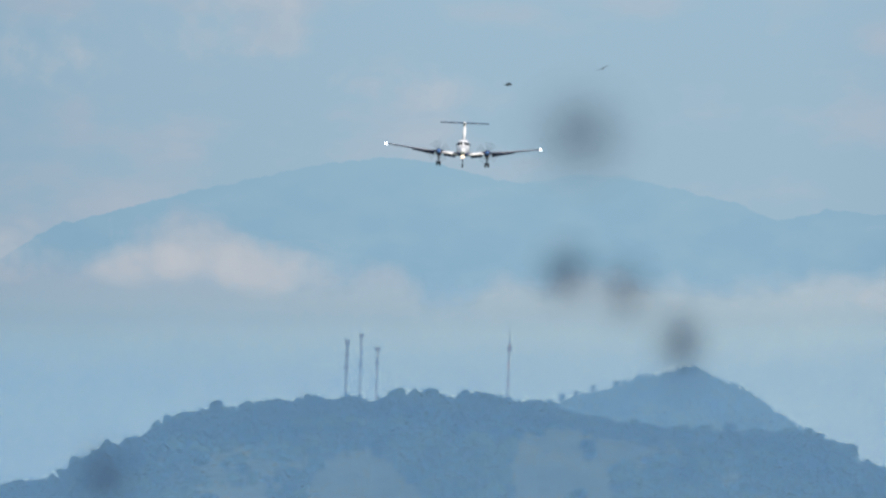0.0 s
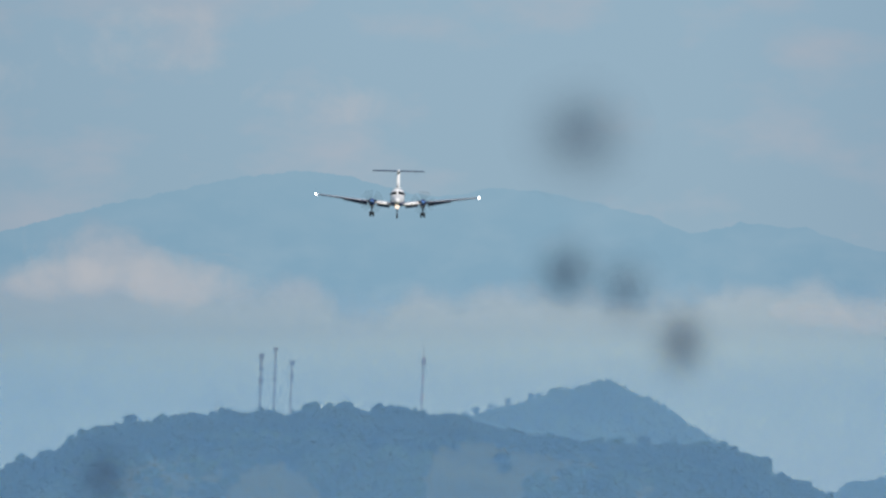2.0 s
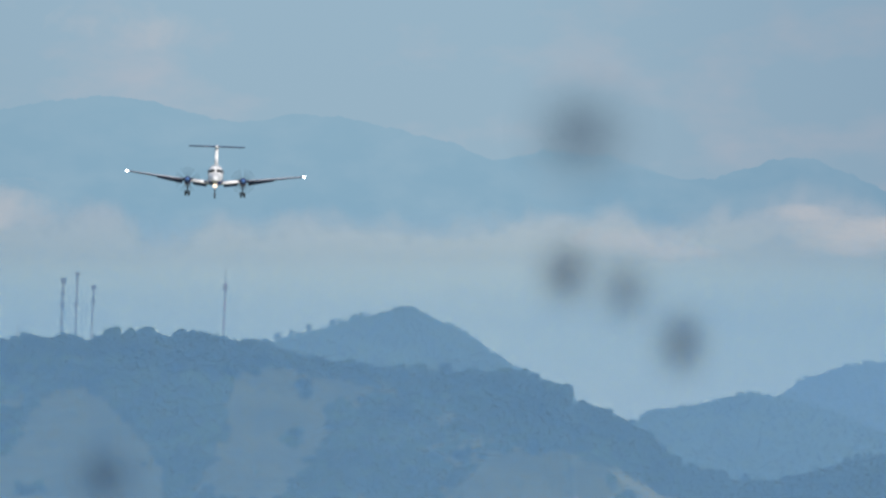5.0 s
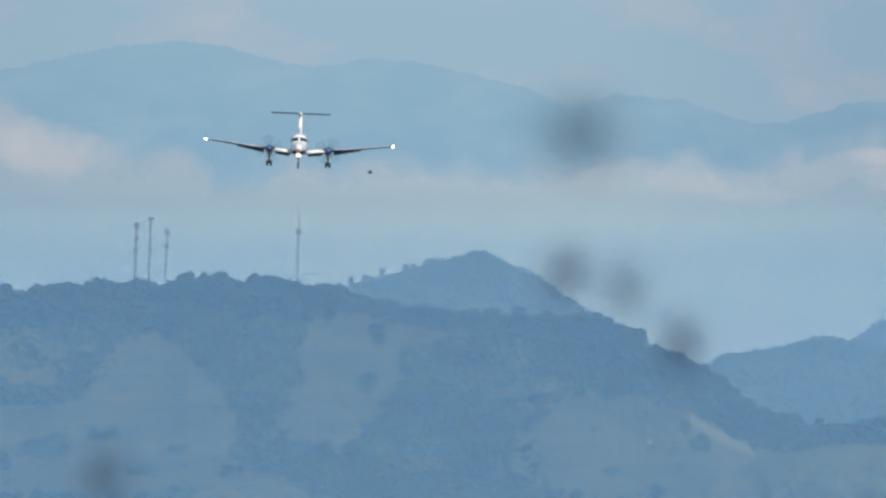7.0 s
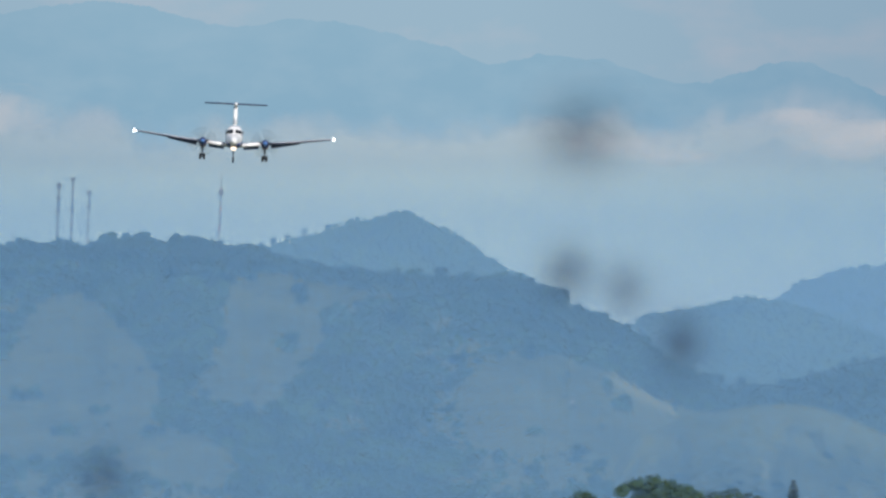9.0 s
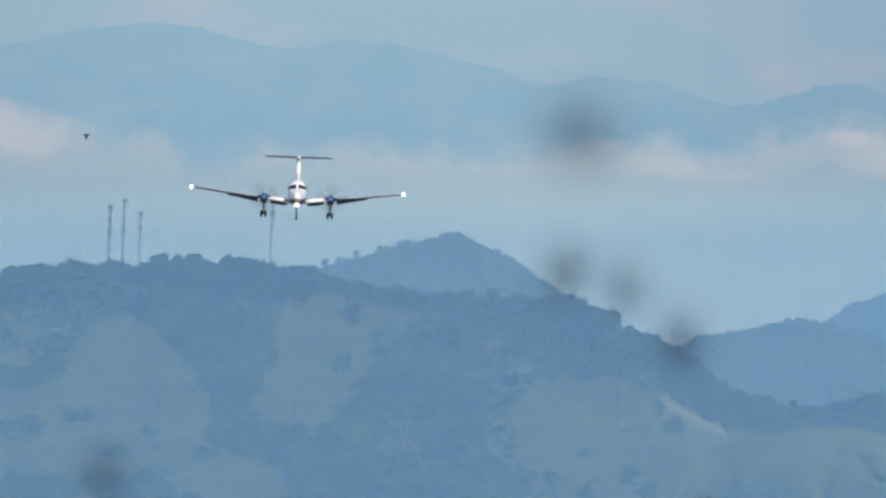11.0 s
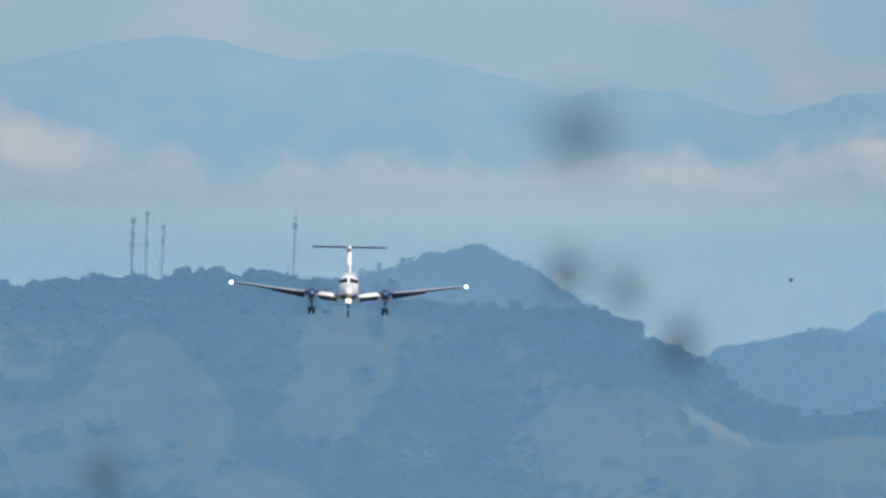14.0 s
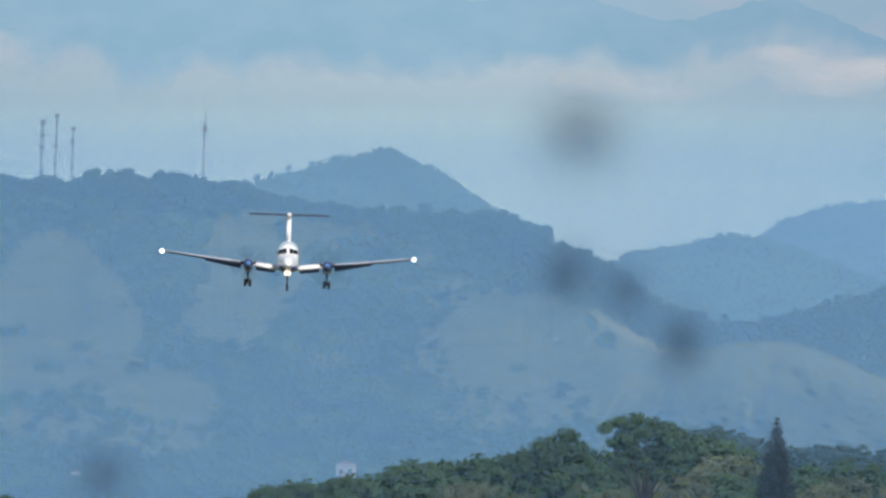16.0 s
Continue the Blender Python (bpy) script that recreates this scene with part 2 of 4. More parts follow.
def backdrop_material(name, stops, cloud, cloud_lo, cloud_hi, scale, falloff):
    """Glowing far distance: haze and light put into a colour by height above eye level, dimmed to the sides, with soft
    cloud drawn by noise.
    """
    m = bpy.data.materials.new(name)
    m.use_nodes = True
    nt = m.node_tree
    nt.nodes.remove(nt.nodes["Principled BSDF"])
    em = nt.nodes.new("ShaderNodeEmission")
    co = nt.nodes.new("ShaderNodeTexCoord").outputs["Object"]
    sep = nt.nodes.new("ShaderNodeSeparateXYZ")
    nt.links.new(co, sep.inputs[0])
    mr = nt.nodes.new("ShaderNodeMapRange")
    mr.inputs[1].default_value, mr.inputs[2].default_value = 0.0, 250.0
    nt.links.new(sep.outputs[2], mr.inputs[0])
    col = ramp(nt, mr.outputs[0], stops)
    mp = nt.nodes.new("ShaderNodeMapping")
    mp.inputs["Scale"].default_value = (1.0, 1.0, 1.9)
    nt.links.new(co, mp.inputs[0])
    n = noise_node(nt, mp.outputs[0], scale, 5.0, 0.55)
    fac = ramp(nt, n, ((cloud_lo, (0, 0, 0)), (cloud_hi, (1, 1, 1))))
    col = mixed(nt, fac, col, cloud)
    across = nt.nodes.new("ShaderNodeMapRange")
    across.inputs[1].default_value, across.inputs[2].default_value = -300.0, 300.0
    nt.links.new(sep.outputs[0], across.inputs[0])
    col = mixed(nt, 1.0, col, ramp(nt, across.outputs[0], falloff), "MULTIPLY")
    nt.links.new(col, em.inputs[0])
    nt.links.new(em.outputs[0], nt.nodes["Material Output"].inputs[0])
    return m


def rise(v, y):
    """Fraction of the 250 m height range of a backdrop at offset v and depth y."""
    return max(0.0, min(1.0, (EYE.z + v / LENS * y) / 250.0))


def sheet(name, y, u0, u1, v0, v1, mat, label):
    a, b = place(u0, v0, y), place(u1, v1, y)
    bm = bmesh.new()
    bmesh.ops.create_cube(bm, size=1, matrix=Matrix.Translation(((a.x + b.x) / 2, y, (a.z + b.z) / 2)) @ Matrix.Diagonal((b.x - a.x, 2, b.z - a.z, 1)))
    ob = new(name, bm_mesh(name, bm, mat, False))
    return tagged(ob, label, "backdrop", "", "structure")


M_SKY = backdrop_material("hazy_sky", ((0.25, lin(146, 178, 201)), (rise(700, 4950), lin(154, 183, 204)), (rise(1000, 4950), lin(155, 184, 204)),
                                      (rise(1330, 4950), lin(156, 186, 207))), lin(172, 188, 204), 0.48, 0.70, 0.022, HIGH_FALLOFF)
sheet("backdrop_sky", 4950, -6000, 6000, -300, 6000, M_SKY, "pale blue hazy sky with soft thin cloud")


def ridge_sheet(name, y, profile, foot, mat, label, rough=3.0, seed=0, lo=-900, hi=1500, thick=40):
    """A far mountain: a rounded ridge with gullies, its crest by profile, its foot at offset foot."""
    us = np.linspace(lo, hi, 700)
    rows = 12
    verts, faces = [], []
    for i, u in enumerate(us):
        crest = interp(profile, u) + rough * noise.fractal((u * 0.03, seed, 0), 0.7, 2.0, 6)
        for k in range(rows + 1):
            s = k / rows
            v = crest + (foot - crest) * s
            gully = noise.noise((u * 0.012, s * 1.5, seed + 3)) * thick * 0.5 * s
            verts.append(place(u, v, y - thick * s * s + gully))
        verts.append(place(u, foot, y + thick))
    n = rows + 2
    for i in range(len(us) - 1):
        for k in range(n):
            a, b = i * n + k, i * n + (k + 1) % n
            faces.append((a, b, b + n, a + n))
    ob = new(name, array_mesh(name, verts, faces, mat))
    return tagged(ob, label, "mountain", "", "structure")


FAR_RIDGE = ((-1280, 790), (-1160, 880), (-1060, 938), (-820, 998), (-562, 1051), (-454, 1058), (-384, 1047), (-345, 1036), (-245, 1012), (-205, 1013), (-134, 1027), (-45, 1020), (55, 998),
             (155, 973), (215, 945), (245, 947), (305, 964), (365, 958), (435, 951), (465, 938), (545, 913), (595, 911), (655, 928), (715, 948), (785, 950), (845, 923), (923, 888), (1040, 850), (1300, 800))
# the range's hazy blue is painted as its own glow
M_FAR = backdrop_material("far_mountain_haze_glow", ((rise(780, 4880), lin(143, 178, 203)), (rise(860, 4880), lin(137, 175, 200)), (rise(1060, 4880), lin(143, 179, 202))),
                          lin(149, 182, 204), 0.42, 0.75, 0.05, HIGH_FALLOFF)
ridge_sheet("backdrop_mountains", 4880, FAR_RIDGE, 300, M_FAR, "pale blue distant mountain range, haze painted into its glow", 5.0, 2, -1500, 1500)
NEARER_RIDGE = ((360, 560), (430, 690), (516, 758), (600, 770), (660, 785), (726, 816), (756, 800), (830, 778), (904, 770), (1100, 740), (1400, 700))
# hazy blue painted as glow, over-bright low down to outshine the haze strips
M_NEARER = backdrop_material("nearer_mountain_haze_glow", ((rise(480, 4676), (1.06, 1.16, 0.88)), (rise(620, 4676), (1.01, 1.14, 0.82)), (rise(700, 4676), (0.68, 0.805, 0.69)), (rise(770, 4676), (0.44, 0.555, 0.60)), (rise(830, 4676), (0.342, 0.470, 0.59))), (0.40, 0.52, 0.60), 0.66, 0.98, 0.05, LOW_FALLOFF)
ridge_sheet("backdrop_nearer_mountain", 4676, NEARER_RIDGE, 420, M_NEARER, "faint blue mountain flank under the cloud bank, haze in its glow", 4.0, 6, 360, 1400, 12)


# ---- low cloud bank before the mountains ----
CLOUD_TOP = ((-1300, 880), (-1162, 898), (-1052, 883), (-962, 908), (-892, 938), (-832, 963), (-742, 928), (-682, 883), (-602, 858), (-472, 850), (-402, 818),
             (-312, 813), (-262, 838), (-84, 825), (46, 840), (116, 830), (316, 840), (378, 858), (508, 828), (588, 828), (688, 868), (758, 888), (858, 878), (926, 848), (1200, 840))


def cloud_bank():
    """Rolling tops of low cloud: a glowing sheet, its low part brightened against the haze strips, whose edge thins out
    in wisps.
    """
    m = backdrop_material("glowing_low_cloud", ((rise(480, 4700), (1.06, 1.16, 0.88)), (rise(620, 4700), (1.02, 1.15, 0.82)), (rise(700, 4700), (0.69, 0.81, 0.69)), (rise(770, 4700), (0.45, 0.56, 0.60)), (rise(850, 4700), lin(171, 190, 206)), (rise(960, 4700), lin(171, 190, 206))),
                          lin(170, 188, 202), 0.66, 0.98, 0.045, LOW_FALLOFF)
    nt = m.node_tree
    em = next(n for n in nt.nodes if n.type == "EMISSION")
    at = nt.nodes.new("ShaderNodeAttribute")
    at.attribute_name = "depth_below_top"
    co = nt.nodes.new("ShaderNodeTexCoord").outputs["Object"]
    n1 = noise_node(nt, co, 0.055, 3.0, 0.45)
    add = nt.nodes.new("ShaderNodeMath")
    add.operation = "MULTIPLY_ADD"
    add.inputs[1].default_value = 1.5
    nt.links.new(n1, add.inputs[0])
    nt.links.new(at.outputs["Fac"], add.inputs[2])
    mr = nt.nodes.new("ShaderNodeMapRange")
    mr.interpolation_type = "SMOOTHSTEP"
    mr.inputs[1].default_value, mr.inputs[2].default_value = 1.05, 1.7
    nt.links.new(add.outputs[0], mr.inputs[0])
    tr = nt.nodes.new("ShaderNodeBsdfTransparent")
    mx = nt.nodes.new("ShaderNodeMixShader")
    nt.links.new(mr.outputs[0], mx.inputs[0])
    nt.links.new(tr.outputs[0], mx.inputs[1])
    nt.links.new(em.outputs[0], mx.inputs[2])
    nt.links.new(mx.outputs[0], nt.nodes["Material Output"].inputs[0])
    us = np.linspace(-1500, 1500, 400)
    steps = (-60, -40, -25, -10, 0, 10, 25, 40, 60, 100, 180, 460)
    verts, below, faces = [], [], []
    for u in us:
        top = interp(CLOUD_TOP, u) + 8 * noise.noise((u * 0.014, 7, 0))
        for d in steps:
            verts.append(place(u, top - d, 4700 + 4 * noise.noise((u * 0.03, d * 0.03, 4))))
            below.append((d + 60) / 100 if d < 100 else 3.0)
    n = len(steps)
    for i in range(len(us) - 1):
        for k in range(n - 1):
            a = i * n + k
            faces.append((a, a + 1, a + 1 + n, a + n))
    me = array_mesh("cloud_bank", verts, faces, m)
    me.attributes.new("depth_below_top", "FLOAT", "POINT").data.foreach_set("value", np.array(below, np.float32))
    return tagged(new("backdrop_cloud_bank", me), "white and bluish low cloud bank lying before the mountains", "cloud", "", "structure")


cloud_bank()


def puff_material():
    """Cloud with its sunlight put in as glow, dense at its heart and fading out in wisps."""
    m = bpy.data.materials.new("glowing_cloud")
    m.use_nodes = True
    nt = m.node_tree
    nt.nodes.remove(nt.nodes["Principled BSDF"])
    em = nt.nodes.new("ShaderNodeEmission")
    em.inputs[0].default_value = (0.66, 0.64, 0.655, 1)
    tex = nt.nodes.new("ShaderNodeTexCoord")
    n = noise_node(nt, tex.outputs["Object"], 0.075, 6.0, 0.62)
    at = nt.nodes.new("ShaderNodeAttribute")
    at.attribute_name = "heart"
    add = nt.nodes.new("ShaderNodeMath")
    add.operation = "MULTIPLY_ADD"
    add.inputs[1].default_value = 2.4
    nt.links.new(n, add.inputs[0])
    nt.links.new(at.outputs["Fac"], add.inputs[2])
    mr = nt.nodes.new("ShaderNodeMapRange")
    mr.interpolation_type = "SMOOTHSTEP"
    mr.inputs[1].default_value, mr.inputs[2].default_value, mr.inputs[4].default_value = 1.35, 2.75, 0.44
    nt.links.new(add.outputs[0], mr.inputs[0])
    tr = nt.nodes.new("ShaderNodeBsdfTransparent")
    mx = nt.nodes.new("ShaderNodeMixShader")
    nt.links.new(mr.outputs[0], mx.inputs[0])
    nt.links.new(tr.outputs[0], mx.inputs[1])
    nt.links.new(em.outputs[0], mx.inputs[2])
    nt.links.new(mx.outputs[0], nt.nodes["Material Output"].inputs[0])
    return m


M_PUFF = puff_material()


def puff(u, v, half_w, half_h, y, thick=1.0):
    """A bulging cloud, thick at its heart."""
    verts, dens, faces = [], [], []
    nx, nz = 24, 14
    for i in range(nx + 1):
        for k in range(nz + 1):
            a, b = 2 * i / nx - 1, 2 * k / nz - 1
            q = max(0.0, 1 - a * a - b * b)
            verts.append(place(u + a * half_w, v + b * half_h, y - 12 * math.sqrt(q)))
            dens.append(1.35 * q * thick)
    for i in range(nx):
        for k in range(nz):
            c = i * (nz + 1) + k
            faces.append((c, c + 1, c + nz + 2, c + nz + 1))
    me = array_mesh("backdrop_cloud", verts, faces, M_PUFF)
    me.attributes.new("heart", "FLOAT", "POINT").data.foreach_set("value", np.array(dens, np.float32))
    return tagged(new("backdrop_cloud", me), "pinkish white cumulus patch on the cloud bank, sunlight painted as glow", "cloud", "", "structure")


for i, spot in enumerate(((-835, 900, 130, 78), (-660, 858, 150, 58), (-900, 868, 140, 52), (-735, 872, 90, 60), (465, 806, 120, 34), (540, 782, 100, 22),
                          (845, 796, 130, 30), (860, 826, 150, 28), (770, 852, 90, 22), (990, 826, 140, 36), (-720, 1290, 210, 80), (-1060, 1240, 130, 100), (-1130, 885, 130, 70), (-430, 1180, 150, 60))):
    puff(*spot, 4660 - 8 * i, 0.45 if spot[1] > 1000 or spot[0] < -1100 else 1.0 if spot[0] > 0 else 0.85)

# ---- ground ----
bm = bmesh.new()
bmesh.ops.create_grid(bm, x_segments=40, y_segments=40, size=5000)
ground = tagged(new("ground", bm_mesh("ground", bm, M_GROUND)), "flat green and dry grass airfield ground", "ground", "", "structure")

# ---- hills ----
MAIN_RIDGE = ((-1700, 400), (-1400, 430), (-1162, 483), (-1055, 496), (-1025, 525), (-985, 545), (-915, 563), (-885, 582), (-845, 606), (-801, 614), (-776, 619), (-726, 619), (-706, 626), (-676, 632),
              (-646, 629), (-616, 633), (-566, 634), (-546, 639), (-521, 639), (-501, 628), (-481, 636), (-456, 648), (-436, 640), (-406, 648), (-381, 646), (-371, 636), (-349, 634), (-336, 645), (-296, 644),
              (-276, 636), (-266, 638), (-241, 628), (-221, 630), (-206, 621), (-176, 622), (-144, 610), (-84, 595), (-4, 585), (86, 577), (176, 575), (254, 574), (294, 565), (314, 555), (324, 542), (339, 546),
              (354, 536), (360, 517), (394, 514), (404, 506), (429, 500), (444, 488), (466, 484), (489, 468), (514, 444), (556, 408), (636, 385), (728, 385), (816, 410), (926, 436), (1066, 450), (1400, 440))
PEAK_RIDGE = ((-500, 506), (-300, 576), (-224, 612), (-174, 623), (-144, 631), (-84, 650), (-24, 670), (26, 678), (58, 690), (86, 682), (116, 666), (166, 646), (216, 606), (246, 586), (276, 578), (330, 551), (420, 486), (520, 406))
RIGHT_RIDGE = ((380, 400), (440, 470), (496, 503), (516, 508), (596, 518), (636, 531), (678, 538), (728, 530), (766, 521), (838, 498), (926, 458), (1060, 430), (1400, 400))
FAR_RIGHT_RIDGE = ((640, 480), (736, 542), (778, 566), (836, 585), (858, 588), (926, 596), (1040, 612), (1150, 605), (1400, 560))

SPUR_RIDGE = ((400, 160), (440, 240), (490, 296), (560, 324), (627, 336), (680, 346), (740, 350), (790, 346), (830, 334), (880, 314), (955, 280), (1100, 205), (1300, 150))

# worn lines of dry grass: offsets and half width
DRY_LINES = (((428, 394, 2), (440, 388, 7), (465, 374, 10), (495, 357, 10), (525, 340, 8), (555, 324, 3)), ((205, 486, 2), (217, 474, 6), (240, 455, 7), (258, 440, 4)),
             ((140, 496, 2), (160, 488, 4), (185, 476, 3)), ((700, 246, 2), (712, 232, 4), (706, 214, 4)))


def dry_at(u, v):
    """How dry the grass is at an offset: 1 on a worn line, 0 away from it."""
    best = 0.0
    for line in DRY_LINES:
        for (u0, v0, w0), (u1, v1, w1) in zip(line, line[1:]):
            du, dv = u1 - u0, v1 - v0
            t = max(0.0, min(1.0, ((u - u0) * du + (v - v0) * dv) / (du * du + dv * dv)))
            away = math.hypot(u - u0 - t * du, v - v0 - t * dv) / (w0 + (w1 - w0) * t)
            best = max(best, min(1.0, max(0.0, 1.5 - away + 0.5 * noise.noise((u * 0.06, v * 0.06, 8)))))
    return best


# pastures: corners of the open ground on the slope
PASTURES = (
    ((-508, 540), (-470, 515), (-439, 480), (-399, 440), (-376, 400), (-368, 350), (-384, 300), (-400, 270), (-470, 258), (-560, 246), (-700, 255), (-860, 240), (-1040, 260), (-1040, 400), (-850, 405), (-720, 400), (-640, 415), (-614, 470), (-580, 520)),
    ((-238, 549), (-190, 572), (-138, 574), (-64, 555), (-20, 545), (-30, 522), (-90, 500), (-78, 454), (-104, 415), (-144, 370), (-164, 340), (-184, 325), (-240, 345), (-304, 360), (-294, 390), (-244, 450), (-254, 490)),
    ((212, 428), (282, 418), (342, 428), (382, 408), (422, 400), (442, 390), (542, 338), (620, 320), (640, 250), (480, 236), (380, 262), (282, 246), (182, 268), (162, 328), (172, 388)),
    ((-445, 240), (-430, 300), (-385, 312), (-330, 290), (-250, 262), (-215, 228), (-260, 196), (-370, 205)),
)
# looser woods with grass between the trees: centre, half sizes, how open
THIN_WOODS = ((-735, 480, 120, 60, 0.42), (-330, 170, 120, 30, 0.4), (-540, 190, 130, 30, 0.4), (40, 545, 60, 22, 0.35), (300, 205, 160, 30, 0.4), (130, 462, 60, 30, 0.3), (-60, 300, 60, 26, 0.3), (165, 320, 60, 70, 0.4), (380, 232, 200, 30, 0.42), (190, 425, 60, 30, 0.35))
# thickets that stand on the pastures: centre, half sizes
THICKETS = ((-704, 335, 38, 20), (-606, 357, 28, 9), (-116, 537, 13, 14), (-136, 446, 19, 11), (-530, 292, 24, 10), (-380, 290, 22, 8), (-652, 452, 26, 14), (428, 372, 11, 14), (455, 340, 16, 10), (-838, 445, 30, 26),
            (300, 290, 16, 5), (-470, 330, 12, 5), (350, 390, 10, 5), (-800, 300, 30, 12))


def open_map():
    """How open the slope is over a grid of offsets, 4 apart: 1 at the edge of a pasture, more inside it."""
    us, vs = np.arange(-1520, 1424, 4.0), np.arange(-20, 720, 4.0)
    u, v = np.meshgrid(us, vs, indexing="ij")
    best = np.zeros_like(u)
    for corners in PASTURES:
        away, inside = np.full_like(u, 1e9), np.zeros(u.shape, bool)
        for (u0, v0), (u1, v1) in zip(corners, corners[1:] + corners[:1]):
            t = np.clip(((u - u0) * (u1 - u0) + (v - v0) * (v1 - v0)) / ((u1 - u0) ** 2 + (v1 - v0) ** 2), 0, 1)
            away = np.minimum(away, np.hypot(u - u0 - t * (u1 - u0), v - v0 - t * (v1 - v0)))
            if v0 != v1:
                inside ^= ((v0 > v) != (v1 > v)) & (u < (u1 - u0) * (v - v0) / (v1 - v0) + u0)
        best = np.maximum(best, np.clip(1 + np.where(inside, away, -away) / 26.0, 0, 1.7))
    for cu, cv, ru, rv, how in THIN_WOODS:
        best = np.maximum(best, 0.55 + how * np.clip(1.6 - np.hypot((u - cu) / ru, (v - cv) / rv), 0, 1))
    for cu, cv, ru, rv in THICKETS:
        best *= np.clip(1.6 * (np.hypot((u - cu) / ru, (v - cv) / rv) - 0.75), 0, 1)
    return best


OPEN = open_map()


def field_at(u, v):
    """How open the slope is at an offset: above 1 is pasture."""
    i = min(OPEN.shape[0] - 1, max(0, int((u + 1520) / 4)))
    k = min(OPEN.shape[1] - 1, max(0, int((v + 20) / 4)))
    return OPEN[i, k] + 0.34 * noise.fractal((u * 0.028, v * 0.04, 5), 0.7, 2.0, 5)


def crown_shapes(count, seed, subdiv=1, lumps=0.34):
    bm = bmesh.new()
    bmesh.ops.create_icosphere(bm, subdivisions=subdiv, radius=1)
    base = np.array([v.co[:] for v in bm.verts])
    faces = np.array([[v.index for v in f.verts] for f in bm.faces])
    bm.free()
    shapes = []
    for k in range(count):
        s = base.copy()
        for i, p in enumerate(base):
            s[i] *= 1 + lumps * noise.fractal((p[0] * 1.5 + k * 9, p[1] * 1.5 + seed, p[2] * 1.5), 0.7, 2.0, 3)
        s[:, 2] *= 0.85
        shapes.append(s)
    return np.array(shapes), faces


SMALL, SMALL_FACES = crown_shapes(24, 8, 1, 0.36)


class Hill:
    """A forested hill: crest by profile, falling towards the eye to the foot, with its depth from crest to foot."""

    def __init__(self, name, profile, lo, hi, y_crest, y_foot, foot, seed, label, bare=False, step=6.0, bend=0.8, relief=5.0, open_all=False):
        self.profile, self.y_crest, self.y_foot, self.foot, self.seed, self.bend, self.relief = profile, y_crest, y_foot, foot, seed, bend, relief
        us = np.arange(lo, hi, step)
        rows = 64
        verts, faces, dry = [], [], []
        for u in us:
            for k in range(rows + 1):
                p, v = self.at(u, k / rows)
                verts.append(p)
                dry.append(dry_at(u, v) if bare else 0.0)
            verts.append(place(u, foot, y_crest + 120))
            dry.append(0.0)
        n = rows + 2
        for i in range(len(us) - 1):
            for k in range(n):
                a, b = i * n + k, i * n + (k + 1) % n
                faces.append((a, b, b + n, a + n))
        me = array_mesh(name, verts, faces, M_FIELD)
        me.materials.append(M_FLOOR)
        me.attributes.new("dryness", "FLOAT", "POINT").data.foreach_set("value", np.array(dry, np.float32))
        wooded = []
        for u in us[:-1]:
            for k in range(n):
                wooded.append(0 if k <= rows and bare and (open_all or field_at(u + step / 2, self.at(u + step / 2, min(1.0, (k + 0.5) / rows))[1]) > 0.86) else 1)
        me.polygons.foreach_set("material_index", np.array(wooded, np.int32))
        self.ob = tagged(new(name, me), label, "hill", "", "structure")

    def at(self, u, s):
        """The point a share s of the way down from the crest, and its offset v."""
        crest = float(interp(self.profile, u)) - 5.0
        v = crest + (self.foot - crest) * s ** self.bend
        fold = self.relief * noise.fractal((u * 0.009, s * 3.2, self.seed), 0.8, 2.0, 4) * min(1.0, s * 5)
        y = self.y_crest + (self.y_foot - self.y_crest) * s + fold * 1.6
        return place(u, v, y), v


def leafy_normals(me, lean=0.55):
    """Bend a crown's shading normals up and to the sunny side, which softens the shade on it."""
    n = np.empty(len(me.vertices) * 3, np.float32)
    me.vertex_normals.foreach_get("vector", n)
    n = n.reshape(-1, 3) * (1 - lean) + np.array((0.1, -0.5, 0.85), np.float32) * lean
    me.normals_split_custom_set_from_vertices(n / np.linalg.norm(n, axis=1)[:, None])


def crowns(name, cs, rs, ks, mat, label):
    """Many crowns as one thicket."""
    verts = SMALL[np.array(ks)] * np.array(rs)[:, None, :] + np.array(cs)[:, None, :]
    faces = SMALL_FACES[None] + (np.arange(len(ks)) * SMALL.shape[1])[:, None, None]
    me = array_mesh(name, verts.reshape(-1, 3), faces.reshape(-1, 3), mat)
    leafy_normals(me)
    return tagged(new(name, me), label, "forest", "", "stuff")


